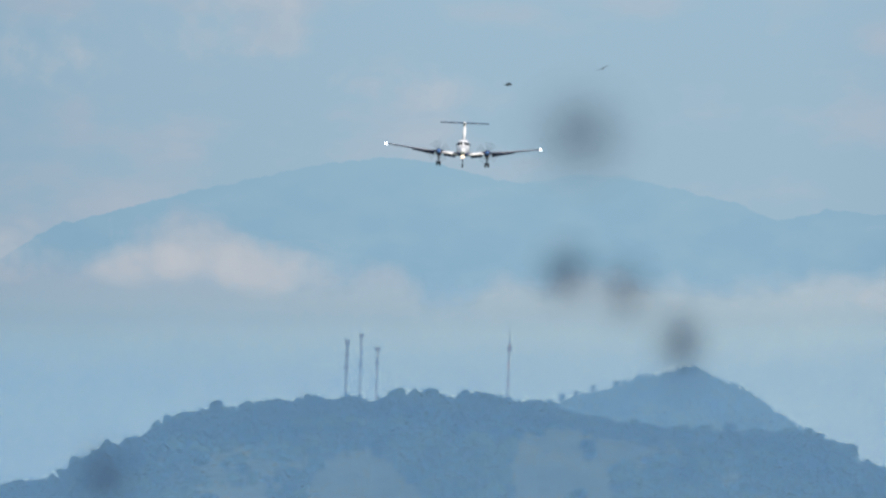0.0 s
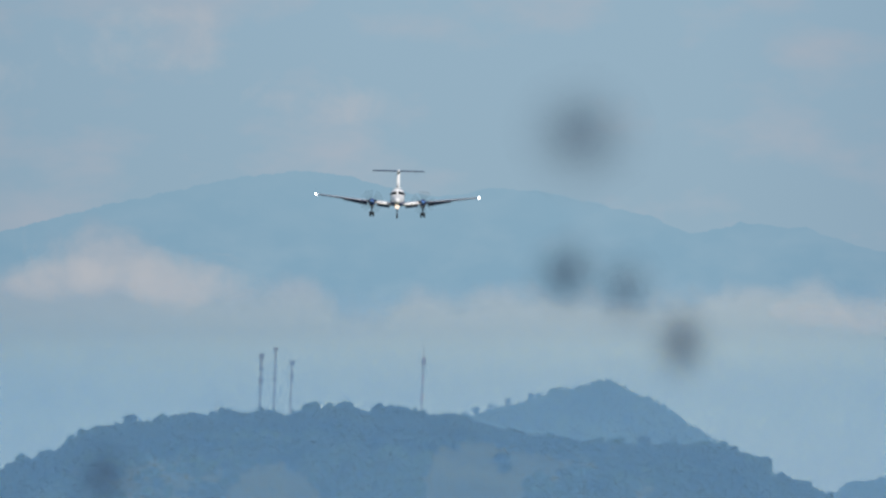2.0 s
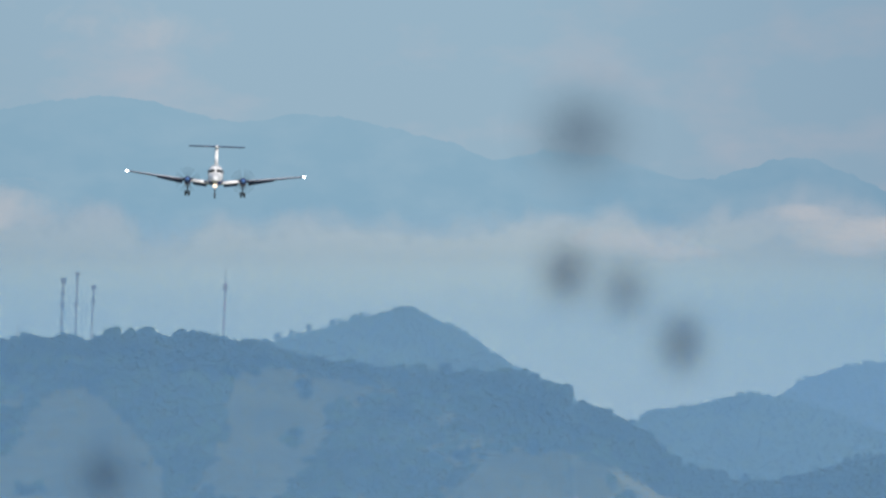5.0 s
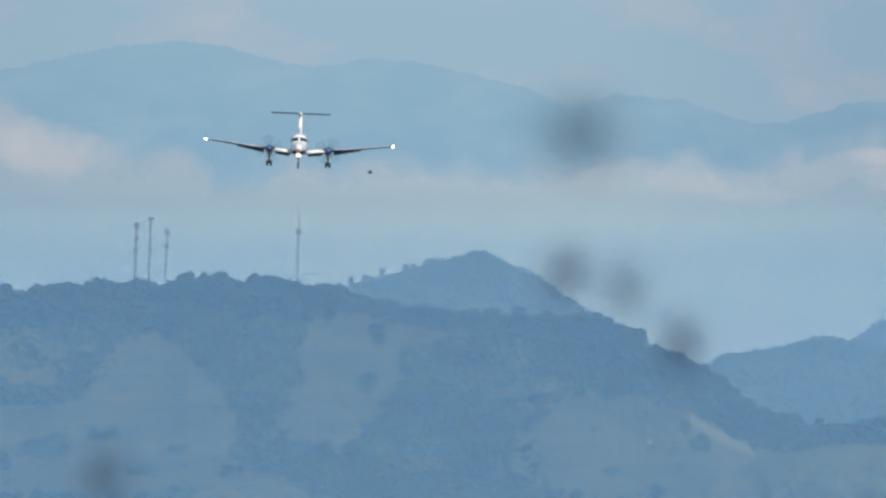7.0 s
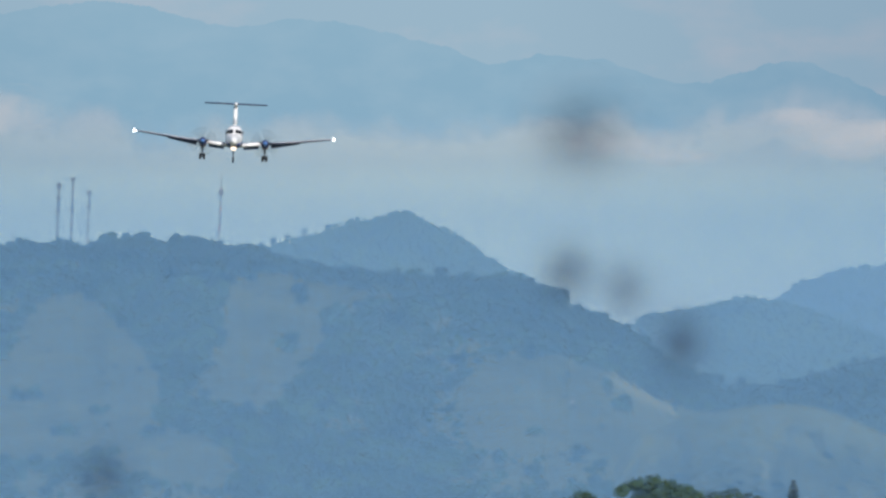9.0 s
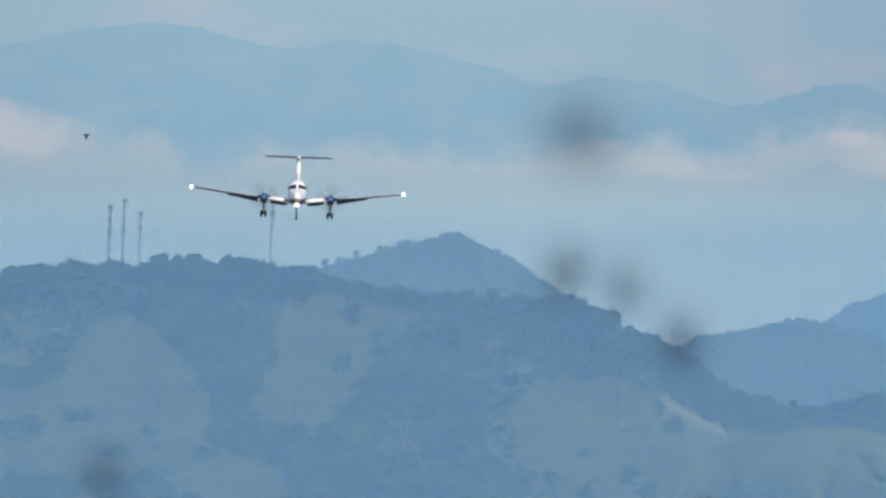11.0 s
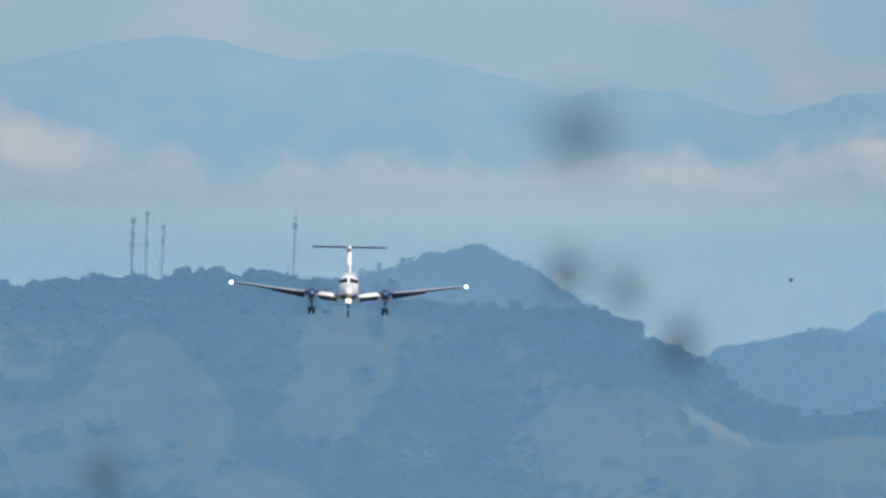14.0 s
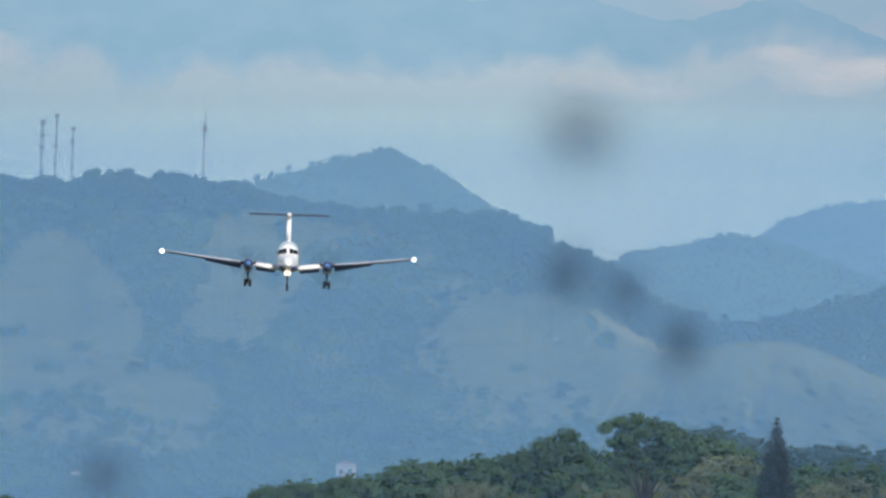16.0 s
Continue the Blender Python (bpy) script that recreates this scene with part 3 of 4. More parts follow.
def forest(name, hill, lo, hi, v_low, gap, size, label, seed, open_fields=True, mat=M_FOREST, lower_edge=(), lobes=2):
    """Tree crowns all over a hill below its crest, thinned out on its pastures; one thicket nobody could count."""
    rng = random.Random(seed)
    cs, rs, ks = [], [], []
    u = lo
    while u < hi:
        crest = float(interp(hill.profile, u))
        s = rng.uniform(0, 0.02)
        while s < 1:
            uu = u + rng.uniform(-0.7, 0.7) * gap
            p, v = hill.at(uu, max(0.0, s + rng.uniform(-0.012, 0.012)))
            if v < v_low:
                break
            if lower_edge and v < interp(lower_edge, uu) + 14 * noise.noise((uu * 0.03, 3, 1)):
                break
            s += gap * 0.74 / max(60.0, crest - hill.foot)
            open_here = field_at(uu, v) if open_fields else 0.0
            if rng.random() < min(0.965, max(0.0, (open_here - 0.60) / 0.55)):
                continue
            stature = 1 + 0.45 * noise.noise((uu * 0.02, v * 0.03, seed))
            r = size * stature * rng.uniform(0.7, 1.25) * (0.42 if open_here > 0.95 else 1.0) / LENS * p.y
            for lobe in range(lobes):
                q = r * (1.0 if lobe == 0 else rng.uniform(0.5, 0.75))
                off = 0.0 if lobe == 0 else r * 0.75
                cs.append((p.x + rng.uniform(-off, off), p.y + rng.uniform(-off, off), p.z + 0.35 * r + rng.uniform(-0.3, 0.8) * off))
                rs.append((q * rng.uniform(0.85, 1.15), q * rng.uniform(0.85, 1.15), q * rng.uniform(0.85, 1.25)))
                ks.append(rng.randrange(len(SMALL)))
        u += gap
    return crowns(name, cs, rs, ks, mat, label)


def canopy(name, hill, lo, hi, step, size, rows, label, seed, mat, bumps=4.5):
    """The closed canopy along a hill's crest: crowns of uneven height shoulder to shoulder, each of several tufts."""
    rng = random.Random(seed)
    cs, rs, ks = [], [], []
    k = hill.y_crest / LENS
    for row in range(rows):
        u = lo
        while u < hi:
            uu = u + rng.uniform(-0.5, 0.5) * step
            r = size * rng.uniform(0.45, 1.2)
            swell = bumps * (0.5 * noise.noise((uu * 0.045, row * 2.0, seed)) + 0.35 * noise.noise((uu * 0.15, row * 2.0, seed + 5)))
            top = float(interp(hill.profile, uu)) + swell + rng.uniform(-3.0, 2.5) - row * size * 0.8 - (rng.uniform(0, 5) if row else 0)
            p = place(uu, top - r * 0.95, hill.y_crest - 4 - 9 * row + rng.uniform(-4, 4))
            for lobe in range(5 if row < 2 else 3):
                q = r * k * (0.62 if lobe == 0 else rng.uniform(0.3, 0.5))
                a, w = rng.uniform(0, 6.28), (0.0 if lobe == 0 else r * k * rng.uniform(0.4, 0.75))
                cs.append((p.x + w * math.cos(a), p.y + rng.uniform(-1, 1) * r * k * 0.5, p.z + w * math.sin(a) * 0.8))
                rs.append((q * rng.uniform(0.9, 1.2), q * rng.uniform(0.9, 1.2), q * rng.uniform(0.85, 1.15)))
                ks.append(rng.randrange(len(SMALL)))
            u += step
    return crowns(name, cs, rs, ks, mat, label)


main_hill = Hill("hill_main", MAIN_RIDGE, -1500, 1300, 4200, 3720, 0, 1, "broad wooded hill with dry pasture clearings", True)
peak_hill = Hill("hill_peak", PEAK_RIDGE, -420, 480, 4420, 4290, 380, 2, "pointed wooded hilltop behind the main ridge")
right_hill = Hill("hill_side", RIGHT_RIDGE, 360, 1350, 4540, 4330, 300, 3, "low wooded hill in blue haze")
far_right_hill = Hill("hill_farther", FAR_RIGHT_RIDGE, 640, 1400, 4640, 4580, 380, 4, "farther hill in pale blue haze")
spur = Hill("hill_spur", SPUR_RIDGE, 440, 1300, 3730, 3672, 70, 6, "smooth rounded grassy spur before the valley", True, 6.0, 0.75, 6.0, True)
forest("forest_main", main_hill, -1250, 640, 60, 12.0, 9.0, "dense green forest covering the main hill", 11)
# the crest's leaves are coloured darker in place of shade
canopy("forest_crest", main_hill, -1250, 590, 6.5, 9.0, 4, "trees along the crest of the main hill, leaves darkened as shade", 16, M_DARK_TREES)
forest("forest_old_trees", main_hill, -1250, 640, 60, 30.0, 11.0, "scattered tall dark trees in the hill forest", 17, True, M_MIXED, (), 4)
forest("forest_grove", main_hill, 390, 1200, 200, 9.0, 7.5, "dark grove of tall trees in the side valley", 15, False, M_DARK_TREES, ((380, 520), (410, 470), (440, 400), (500, 362), (550, 338), (640, 326), (700, 296), (900, 240), (1200, 200)))
forest("forest_peak", peak_hill, -400, 470, 480, 9.0, 6.4, "dense forest covering the pointed hilltop", 12, False, M_LIGHT_FOREST)
canopy("forest_peak_crest", peak_hill, -230, 300, 5.5, 5.6, 3, "trees along the crest of the pointed hilltop", 18, M_LIGHT_FOREST, 11.0)
forest("forest_side", right_hill, 370, 1300, 340, 9.0, 6.2, "dense forest covering the low hill", 13, False, M_LIGHT_FOREST)
canopy("forest_side_crest", right_hill, 440, 1200, 6.0, 6.5, 2, "trees along the crest of the low hill", 19, M_LIGHT_FOREST, 10.0)
forest("forest_farther", far_right_hill, 650, 1350, 420, 9.0, 5.6, "forest covering the farther hill", 14, False, M_LIGHT_FOREST)


def haze(name, y, full, fade_v, top_v, slant, mat=M_HAZE, low_v=-60, half=1240, label="fine blue strips standing in for haze before the hills"):
    """A stand-in for hazy air: very fine slanting opaque strips with air between them, narrowing upwards."""
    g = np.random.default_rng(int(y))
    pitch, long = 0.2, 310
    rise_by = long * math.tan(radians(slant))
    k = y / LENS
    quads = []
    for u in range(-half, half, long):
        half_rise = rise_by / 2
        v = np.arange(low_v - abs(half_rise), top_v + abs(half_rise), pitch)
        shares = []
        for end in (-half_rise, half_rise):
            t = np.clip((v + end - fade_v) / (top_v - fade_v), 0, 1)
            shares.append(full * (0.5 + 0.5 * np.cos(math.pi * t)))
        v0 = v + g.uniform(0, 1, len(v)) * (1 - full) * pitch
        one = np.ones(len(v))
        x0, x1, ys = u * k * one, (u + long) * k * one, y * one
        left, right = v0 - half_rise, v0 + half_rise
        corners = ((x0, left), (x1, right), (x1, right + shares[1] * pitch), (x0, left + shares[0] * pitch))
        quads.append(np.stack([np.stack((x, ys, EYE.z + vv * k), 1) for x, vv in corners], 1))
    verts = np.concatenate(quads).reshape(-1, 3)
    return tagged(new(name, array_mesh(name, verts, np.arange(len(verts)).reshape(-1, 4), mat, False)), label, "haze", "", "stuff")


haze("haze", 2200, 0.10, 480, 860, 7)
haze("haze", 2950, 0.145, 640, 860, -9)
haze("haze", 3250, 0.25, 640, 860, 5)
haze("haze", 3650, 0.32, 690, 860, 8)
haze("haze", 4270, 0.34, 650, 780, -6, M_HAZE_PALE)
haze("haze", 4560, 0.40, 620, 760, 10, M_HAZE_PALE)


# ---- masts on the main hill ----
def lattice(bm_list, base, top, w0, w1, bays, r):
    """Legs and cross braces of a three-legged mast."""
    base, top = Vector(base), Vector(top)
    def corner(k, t):
        w = w0 + (w1 - w0) * t
        a = 2 * math.pi * k / 3 + 0.4
        return base.lerp(top, t) + Vector((w * math.cos(a), w * math.sin(a), 0))
    for k in range(3):
        bm_list.append(tube(corner(k, 0), corner(k, 1), r, r, 5))
        for i in range(bays):
            a, b = i / bays, (i + 1) / bays
            bm_list.append(tube(corner(k, a), corner((k + 1) % 3, b), r * 0.6, r * 0.6, 4))
            bm_list.append(tube(corner((k + 1) % 3, a), corner(k, b), r * 0.6, r * 0.6, 4))
            bm_list.append(tube(corner(k, a), corner((k + 1) % 3, a), r * 0.6, r * 0.6, 4))


def mast(u, v_foot, v_top, width, sections, mats, antennas, label, spike=0.0):
    y = 4216.0
    foot, top = place(u, v_foot, y), place(u + 5, v_top, y)
    k = y / LENS
    root = tagged(new("radio_mast"), label, "mast", "radio masts on the hill")
    root.location = foot
    h = top - foot
    for i in range(sections):
        bits = []
        lattice(bits, h * (i / sections), h * ((i + 1) / sections), width * k * (1 - 0.25 * i / sections), width * k * (1 - 0.25 * (i + 1) / sections), 4, 0.42 * k)
        part("mast_section", joined(*bits), mats[i % len(mats)], root, "", False)
    for t, size in antennas:
        p = h * t
        bits = [tube(p + Vector((dx * k, -0.4 * k, -size * k)), p + Vector((dx * k, -0.4 * k, size * k)), 1.3 * k, 1.3 * k, 6) for dx in (-3.2, 0, 3.2)]
        bits.append(box(p, 8 * k, 3 * k, 1.2 * k))
        part("antenna", joined(*bits), M_MAST_GREY, root, "dark panel antenna cluster", False)
    if spike:
        part("whip_antenna", tube(h, h + Vector((1 * k, 0, spike * k)), 1.1 * k, 0.7 * k, 6), M_MAST_WHITE, root, "thin pale whip antenna")
    return root


mast(-547, 610, 733, 2.6, 6, (M_MAST_GREY,), ((0.98, 5), (0.62, 4), (0.8, 2.5)), "grey lattice radio mast with panel antennas on the wooded ridge")
mast(-522, 605, 744, 2.2, 7, (M_MAST_GREY, M_MAST_WHITE), ((0.99, 3), (0.6, 2.5)), "tallest lattice radio mast with a wide head on the ridge")
mast(-493, 610, 722, 1.9, 6, (M_MAST_GREY, M_MAST_WHITE), ((0.97, 4), (0.75, 2.5)), "slim grey lattice radio mast on the wooded ridge")
mast(-260, 615, 728, 2.0, 7, (M_MAST_RED, M_MAST_WHITE), ((0.92, 5),), "slim red and white lattice mast with whip antenna", 26)
mast(-627, 610, 648, 1.5, 3, (M_MAST_GREY,), (), "short grey lattice mast among the ridge trees", 7)


# ---- trees ----
def leaf_cloud(blobs, leaf, count, seed, mat, name):
    """Leaf sprays filling the outer shells of several clumps."""
    rng = np.random.default_rng(seed)
    vol = np.array([b[3] ** 2 for b in blobs])
    pick = rng.choice(len(blobs), count, p=vol / vol.sum())
    b = np.array(blobs)[pick]
    d = rng.normal(size=(count, 3))
    d /= np.linalg.norm(d, axis=1)[:, None]
    rad = b[:, 3] * rng.uniform(0.5, 1.12, count)
    c = b[:, :3] + d * rad[:, None] * np.array((1, 1, 0.72))
    n = d + rng.normal(scale=0.7, size=(count, 3))
    n /= np.linalg.norm(n, axis=1)[:, None]
    side = np.cross(n, rng.normal(size=(count, 3)))
    side /= np.linalg.norm(side, axis=1)[:, None]
    up = np.cross(n, side)
    ln = leaf * rng.uniform(0.6, 1.3, count)[:, None]
    quad = np.stack((c - up * ln, c + side * ln * 0.45 + n * ln * 0.12, c + up * ln, c - side * ln * 0.45 + n * ln * 0.12), 1)
    faces = np.arange(count * 4).reshape(-1, 4)
    return array_mesh(name, quad.reshape(-1, 3), faces, mat, False)


def crown_mesh(blobs, leaf, count, seed, mat, clumps, needled=False):
    """Leafy clumps with loose sprays standing out of them."""
    g = random.Random(seed)
    sprays = leaf_cloud(blobs, leaf, count, seed, mat, "crown")
    lumps, k = [], len(SMALL)
    weights = [b[3] ** 2 for b in blobs]
    for b in g.choices(blobs, weights, k=clumps):
        d = Vector((g.gauss(0, 1), g.gauss(0, 1), g.gauss(0, 1))).normalized() * b[3] * g.uniform(0.35, 0.88)
        r = b[3] * g.uniform(0.10, 0.22)
        lumps.append(SMALL[g.randrange(k)] * np.array((r, r, r * 0.75)) + np.array((b[0] + d.x, b[1] + d.y, b[2] + d.z * 0.72)))
    for b in () if needled else blobs:
        lumps.append(SMALL[g.randrange(k)] * np.array((0.6, 0.6, 0.44)) * b[3] + np.array(b[:3]))
    verts = np.concatenate(lumps)
    faces = np.concatenate([SMALL_FACES + i * SMALL.shape[1] for i in range(len(lumps))])
    bm = bmesh.new()
    bm.from_mesh(sprays)
    solid = array_mesh("clumps", verts, faces, mat)
    bm.from_mesh(solid)
    bm.to_mesh(sprays)
    bm.free()
    bpy.data.meshes.remove(solid)
    sprays.shade_smooth()
    leafy_normals(sprays, 0.0 if needled else 0.4)
    return sprays


def crown_part(me, parent, label=""):
    ob = new("crown", me)
    ob.parent = parent
    return tagged(ob, label)


def broad_tree(height, spread, seed, mat, label, airy=0.0, leaf=0.2, count=1800):
    """A broad tree: tapered trunk, forked limbs, and a crown of leaf sprays in uneven clumps."""
    rng = random.Random(seed)
    root = tagged(new("broadleaf_tree"), label, "tree", "trees behind the airfield")
    fork = Vector((rng.uniform(-0.3, 0.3), rng.uniform(-0.3, 0.3), height * (0.34 + 0.14 * airy)))
    part("trunk", joined(tube((0, 0, -0.3), fork * 0.5, height * 0.032, height * 0.024, 10), tube(fork * 0.5, fork, height * 0.024, height * 0.02, 10)), M_BARK, root)
    blobs = []
    n = 15
    for i in range(n):
        a = 2.4 * i + rng.uniform(-0.4, 0.4)
        q = math.sqrt((i + 0.6) / n)
        r = spread * 0.5 * q * rng.uniform(0.7, 0.95)
        z = height * (0.92 - 0.36 * q * q + rng.uniform(-0.16, 0.04))
        size = spread * rng.uniform(0.12, 0.2) * (1 - 0.25 * airy)
        tip = Vector((r * math.cos(a), r * math.sin(a), z))
        blobs.append((*tip, size))
        start = fork * rng.uniform(0.75, 1.0)
        mid = start.lerp(tip, 0.5) + Vector((rng.uniform(-0.4, 0.4), 0, -height * 0.03))
        limb = joined(tube(start, mid, height * 0.012, height * 0.008, 6), tube(mid, tip, height * 0.008, height * 0.003, 6))
        part("limb", limb, M_BARK, root)
        if not airy or i % 3 == 0:
            low = fork.lerp(tip, 0.62)
            blobs.append((low.x, low.y, low.z - height * 0.05, size * 0.9))
    crown_part(crown_mesh(blobs, leaf, count, seed, mat, 1000 if airy > 0.5 else 430), root)
    return root


def plumed_tree(seed, mat, label):
    """A tall tree whose stems fan out from a low fork into plume-like lobes, set at x and z with a radius."""
    g = random.Random(seed)
    root = tagged(new("broadleaf_tree"), label, "tree", "trees behind the airfield")
    fork = Vector((0, 0, 7.5))
    part("trunk", joined(tube((0.2, 0, -0.3), (0.1, 0, 3), 0.6, 0.5, 10), tube((0.1, 0, 3), fork, 0.5, 0.45, 10)), M_BARK, root)
    lobes = ((-5.9, 18.0, 1.3), (-4.7, 18.7, 1.2), (-3.4, 19.2, 1.5), (-1.9, 18.6, 1.4), (-0.5, 19.5, 1.6), (1.3, 18.9, 1.4), (2.7, 18.0, 1.4), (4.3, 18.2, 1.5), (5.7, 17.2, 1.5), (0.6, 17.3, 2.2), (-2.5, 16.7, 2.0),
             (3.7, 16.4, 2.3), (6.4, 15.8, 2.1), (6.9, 14.0, 1.8), (-1.8, 14.8, 2.0), (2.5, 14.5, 2.3), (5.0, 14.0, 2.0), (0.3, 13.2, 2.0), (-4.2, 16.0, 1.4), (4.4, 12.0, 1.9), (-3.2, 12.8, 1.5), (6.2, 12.0, 1.5), (2.0, 11.6, 1.6))
    blobs = []
    for x, z, r in lobes:
        for depth in (g.uniform(-1.2, 0.6), g.uniform(0.8, 3.5)):
            tip = Vector((x + g.uniform(-0.3, 0.3), depth, z + g.uniform(-0.3, 0.3)))
            blobs.append((*tip, r * g.uniform(0.85, 1.05)))
            if depth < 0.6 and len(blobs) % 3:
                mid = fork.lerp(tip, 0.5) + Vector((0.06 * x, 0, 0.5))
                part("limb", joined(tube(fork * 0.8, mid, 0.17, 0.11, 6), tube(mid, tip, 0.11, 0.04, 6)), M_BARK, root)
    crown_part(crown_mesh(blobs, 0.26, 9000, seed, mat, 999), root)
    return root


def bush_tree(height, spread, seed, mat, label, leaf=0.2, count=1500, droop=0.55):
    """A dense low tree whose crown reaches almost to the ground."""
    rng = random.Random(seed)
    root = tagged(new("bushy_tree"), label, "tree", "trees behind the airfield")
    part("trunk", tube((0, 0, -0.3), (0, 0, height * 0.7), height * 0.03, height * 0.012, 8), M_BARK, root)
    blobs = []
    for i in range(16):
        a = 2.4 * i
        q = math.sqrt((i + 0.5) / 16)
        z = height * (0.88 - droop * q ** 1.6 + rng.uniform(-0.06, 0.06) * droop / 0.55)
        r = spread * 0.42 * q
        size = spread * rng.uniform(0.14, 0.21)
        blobs.append((r * math.cos(a), r * math.sin(a), z, size))
        if i % 3 == 0:
            tip = Vector(blobs[-1][:3])
            part("limb", tube((0, 0, height * 0.3), tip, height * 0.012, height * 0.004, 6), M_BARK, root)
    crown_part(crown_mesh(blobs, leaf, count, seed, mat, 700), root)
    return root


def column_conifer(height, spread, seed, label):
    """A narrow conifer: whorls of short drooping boughs, widest low down, with a thin leader."""
    rng = random.Random(seed)
    root = tagged(new("conifer"), label, "tree", "trees behind the airfield")
    part("trunk", tube((0, 0, -0.3), (0, 0, height), height * 0.018, 0.03, 8), M_BARK, root)
    blobs = []
    levels = 26
    for i in range(levels):
        t = i / (levels - 1)
        z = height * (0.10 + 0.88 * t)
        reach = spread * 0.5 * min(1.0, 1.5 * (1 - t)) ** 0.8 * rng.uniform(0.85, 1.1) + 0.1
        for k in range(5):
            a = 1.25 * k + i * 0.7 + rng.uniform(-0.2, 0.2)
            tip = Vector((reach * math.cos(a), reach * math.sin(a), z - 0.05 * reach))
            part("limb", tube((0, 0, z), tip, 0.05, 0.02, 4), M_BARK, root)
            blobs.append((tip.x * 0.75, tip.y * 0.75, tip.z, 0.32 + 0.50 * reach * rng.uniform(0.7, 1.1)))
    crown_part(crown_mesh(blobs, 0.15, 7000, seed, M_NEEDLE, 2600, True), root, "dark green needled crown")
    return root


def plant(tree, u, v_top, y, height):
    """Stand a tree of that height so that its top reaches offset v_top; the ground takes up the rest."""
    p = place(u, 0, y)
    size = 1.07 * (EYE.z + v_top / LENS * y) / height
    tree.location = (p.x, y, 0)
    tree.scale = (size, size, size)
    return tree


def stand(tree, u, v_top, y, height, turn):
    p = place(u, 0, y)
    size = 1.07 * (EYE.z + v_top / LENS * y) / height
    ob = copy_thing(tree, pose(p.x, y, 0, 0, 0, turn))
    ob.scale = (size, size, size)
    return ob


def ridge_tree(u, v_foot, tall, wide, seed, label):
    """A lone tree standing out against the sky on the pointed hilltop's flank."""
    k = 4425 / LENS
    root = tagged(new("ridge_tree"), label, "tree", "lone trees on the ridge")
    root.location = place(u, v_foot - 6, 4425)
    h, w = (tall + 6) * k, wide * k
    part("trunk", tube((0, 0, 0), (0.05 * h, 0, h * 0.85), 1.1 * k, 0.6 * k, 6), M_BARK, root)
    blobs = [(0.05 * h + dx * w, dy * w, h * (0.84 + dz), w * 0.42) for dx, dy, dz in ((0, 0, 0.05), (-0.3, 0.1, -0.05), (0.3, 0, -0.02), (0, -0.3, -0.08), (0.14, 0.1, -0.26), (-0.2, 0, -0.3), (0.02, 0.05, -0.5))]
    crown_part(crown_mesh(blobs, 0.9 * k, 120, seed, M_DARK_TREES, 60), root)
    return root


ridge_tree(-108, 640, 15, 11, 91, "lone slender tree above the wooded ridge")
ridge_tree(-164, 624, 16, 13, 92, "small round tree above the wooded ridge")
ridge_tree(-139, 630, 14, 11, 98, "small ragged tree above the wooded ridge")
ridge_tree(-186, 618, 12, 12, 93, "small round tree above the wooded ridge")
ridge_tree(-66, 652, 10, 12, 94, "small round tree above the wooded ridge")
ridge_tree(-217, 612, 17, 12, 95, "small round tree above the wooded ridge")
ridge_tree(230, 590, 10, 9, 96, "small round tree above the wooded ridge")
ridge_tree(205, 606, 9, 9, 97, "small round tree above the wooded ridge")

big = plant(plumed_tree(21, M_LEAF, "tall spreading green tree with plumed airy crown"), 519, 219, 2395, 22.2)
side = plant(bush_tree(16, 11.5, 22, M_LEAF, "green broadleaf tree with a ragged crown", 0.26, 5200, 0.34), 374, 186, 2440, 16)
conifer = plant(column_conifer(17, 4.4, 23, "dark narrow pointed conifer standing above the trees"), 757, 196, 2385, 17)
KINDS = ((plant(bush_tree(12, 11, 31, M_LEAF, "dense rounded green tree in the tree belt"), 20, 112, 2560, 12), 12),
         (plant(bush_tree(11, 10, 32, M_LEAF_DRY, "dense yellowish green tree in the tree belt"), 250, 92, 2440, 11), 11),
         (plant(broad_tree(13, 11, 33, M_LEAF, "round-topped green tree in the tree belt", 0.2), 300, 150, 2600, 13), 13),
         (plant(bush_tree(10, 11, 34, M_LEAF, "low broad green tree in the tree belt"), 130, 120, 2580, 10), 10),
         (plant(bush_tree(12, 12, 35, M_LEAF_DARK, "dark green rounded tree at the back of the belt", 0.12), 640, 176, 3010, 12), 12),
         (plant(bush_tree(11, 13, 36, M_LEAF_DARK, "dark broad tree at the back of the belt", 0.12), 870, 152, 3020, 11), 11))
BELT_BACK = ((-700, 60), (-620, 80), (-560, 62), (-400, 50), (-230, 66), (-190, 84), (-120, 92), (-83, 104), (-20, 106), (40, 100), (82, 116), (127, 142), (177, 148), (282, 150), (440, 150), (590, 184), (620, 200), (665, 200),
             (700, 184), (745, 168), (790, 156), (850, 170), (885, 168), (912, 150), (950, 168), (1100, 165), (1300, 145))
rng = random.Random(77)
for row, (y, drop) in enumerate(((3010, 0), (2640, 22), (2500, 40), (2420, 66))):
    u = -760 + row * 17
    while u < 1300:
        top = float(interp(BELT_BACK, u)) - (16 if row == 0 and u > 560 else 4 if row == 0 else 8) - drop + rng.uniform(-8, 6)
        if 430 < u < 620 and row > 0:
            top -= 22
        if top > 52:
            tree, h = KINDS[rng.choice((4, 5)) if row == 0 and u > 560 else rng.choice((0, 3)) if row == 0 else rng.choice((0, 0, 2, 3, 1)) if row == 1 else rng.choice((0, 1, 1, 1, 3))]
            stand(tree, u, top, (2720 if row == 0 and u < 560 else y) + rng.uniform(-20, 20), h, rng.uniform(0, 360))
        u += rng.uniform(20, 34) if row == 0 else rng.uniform(38, 66)


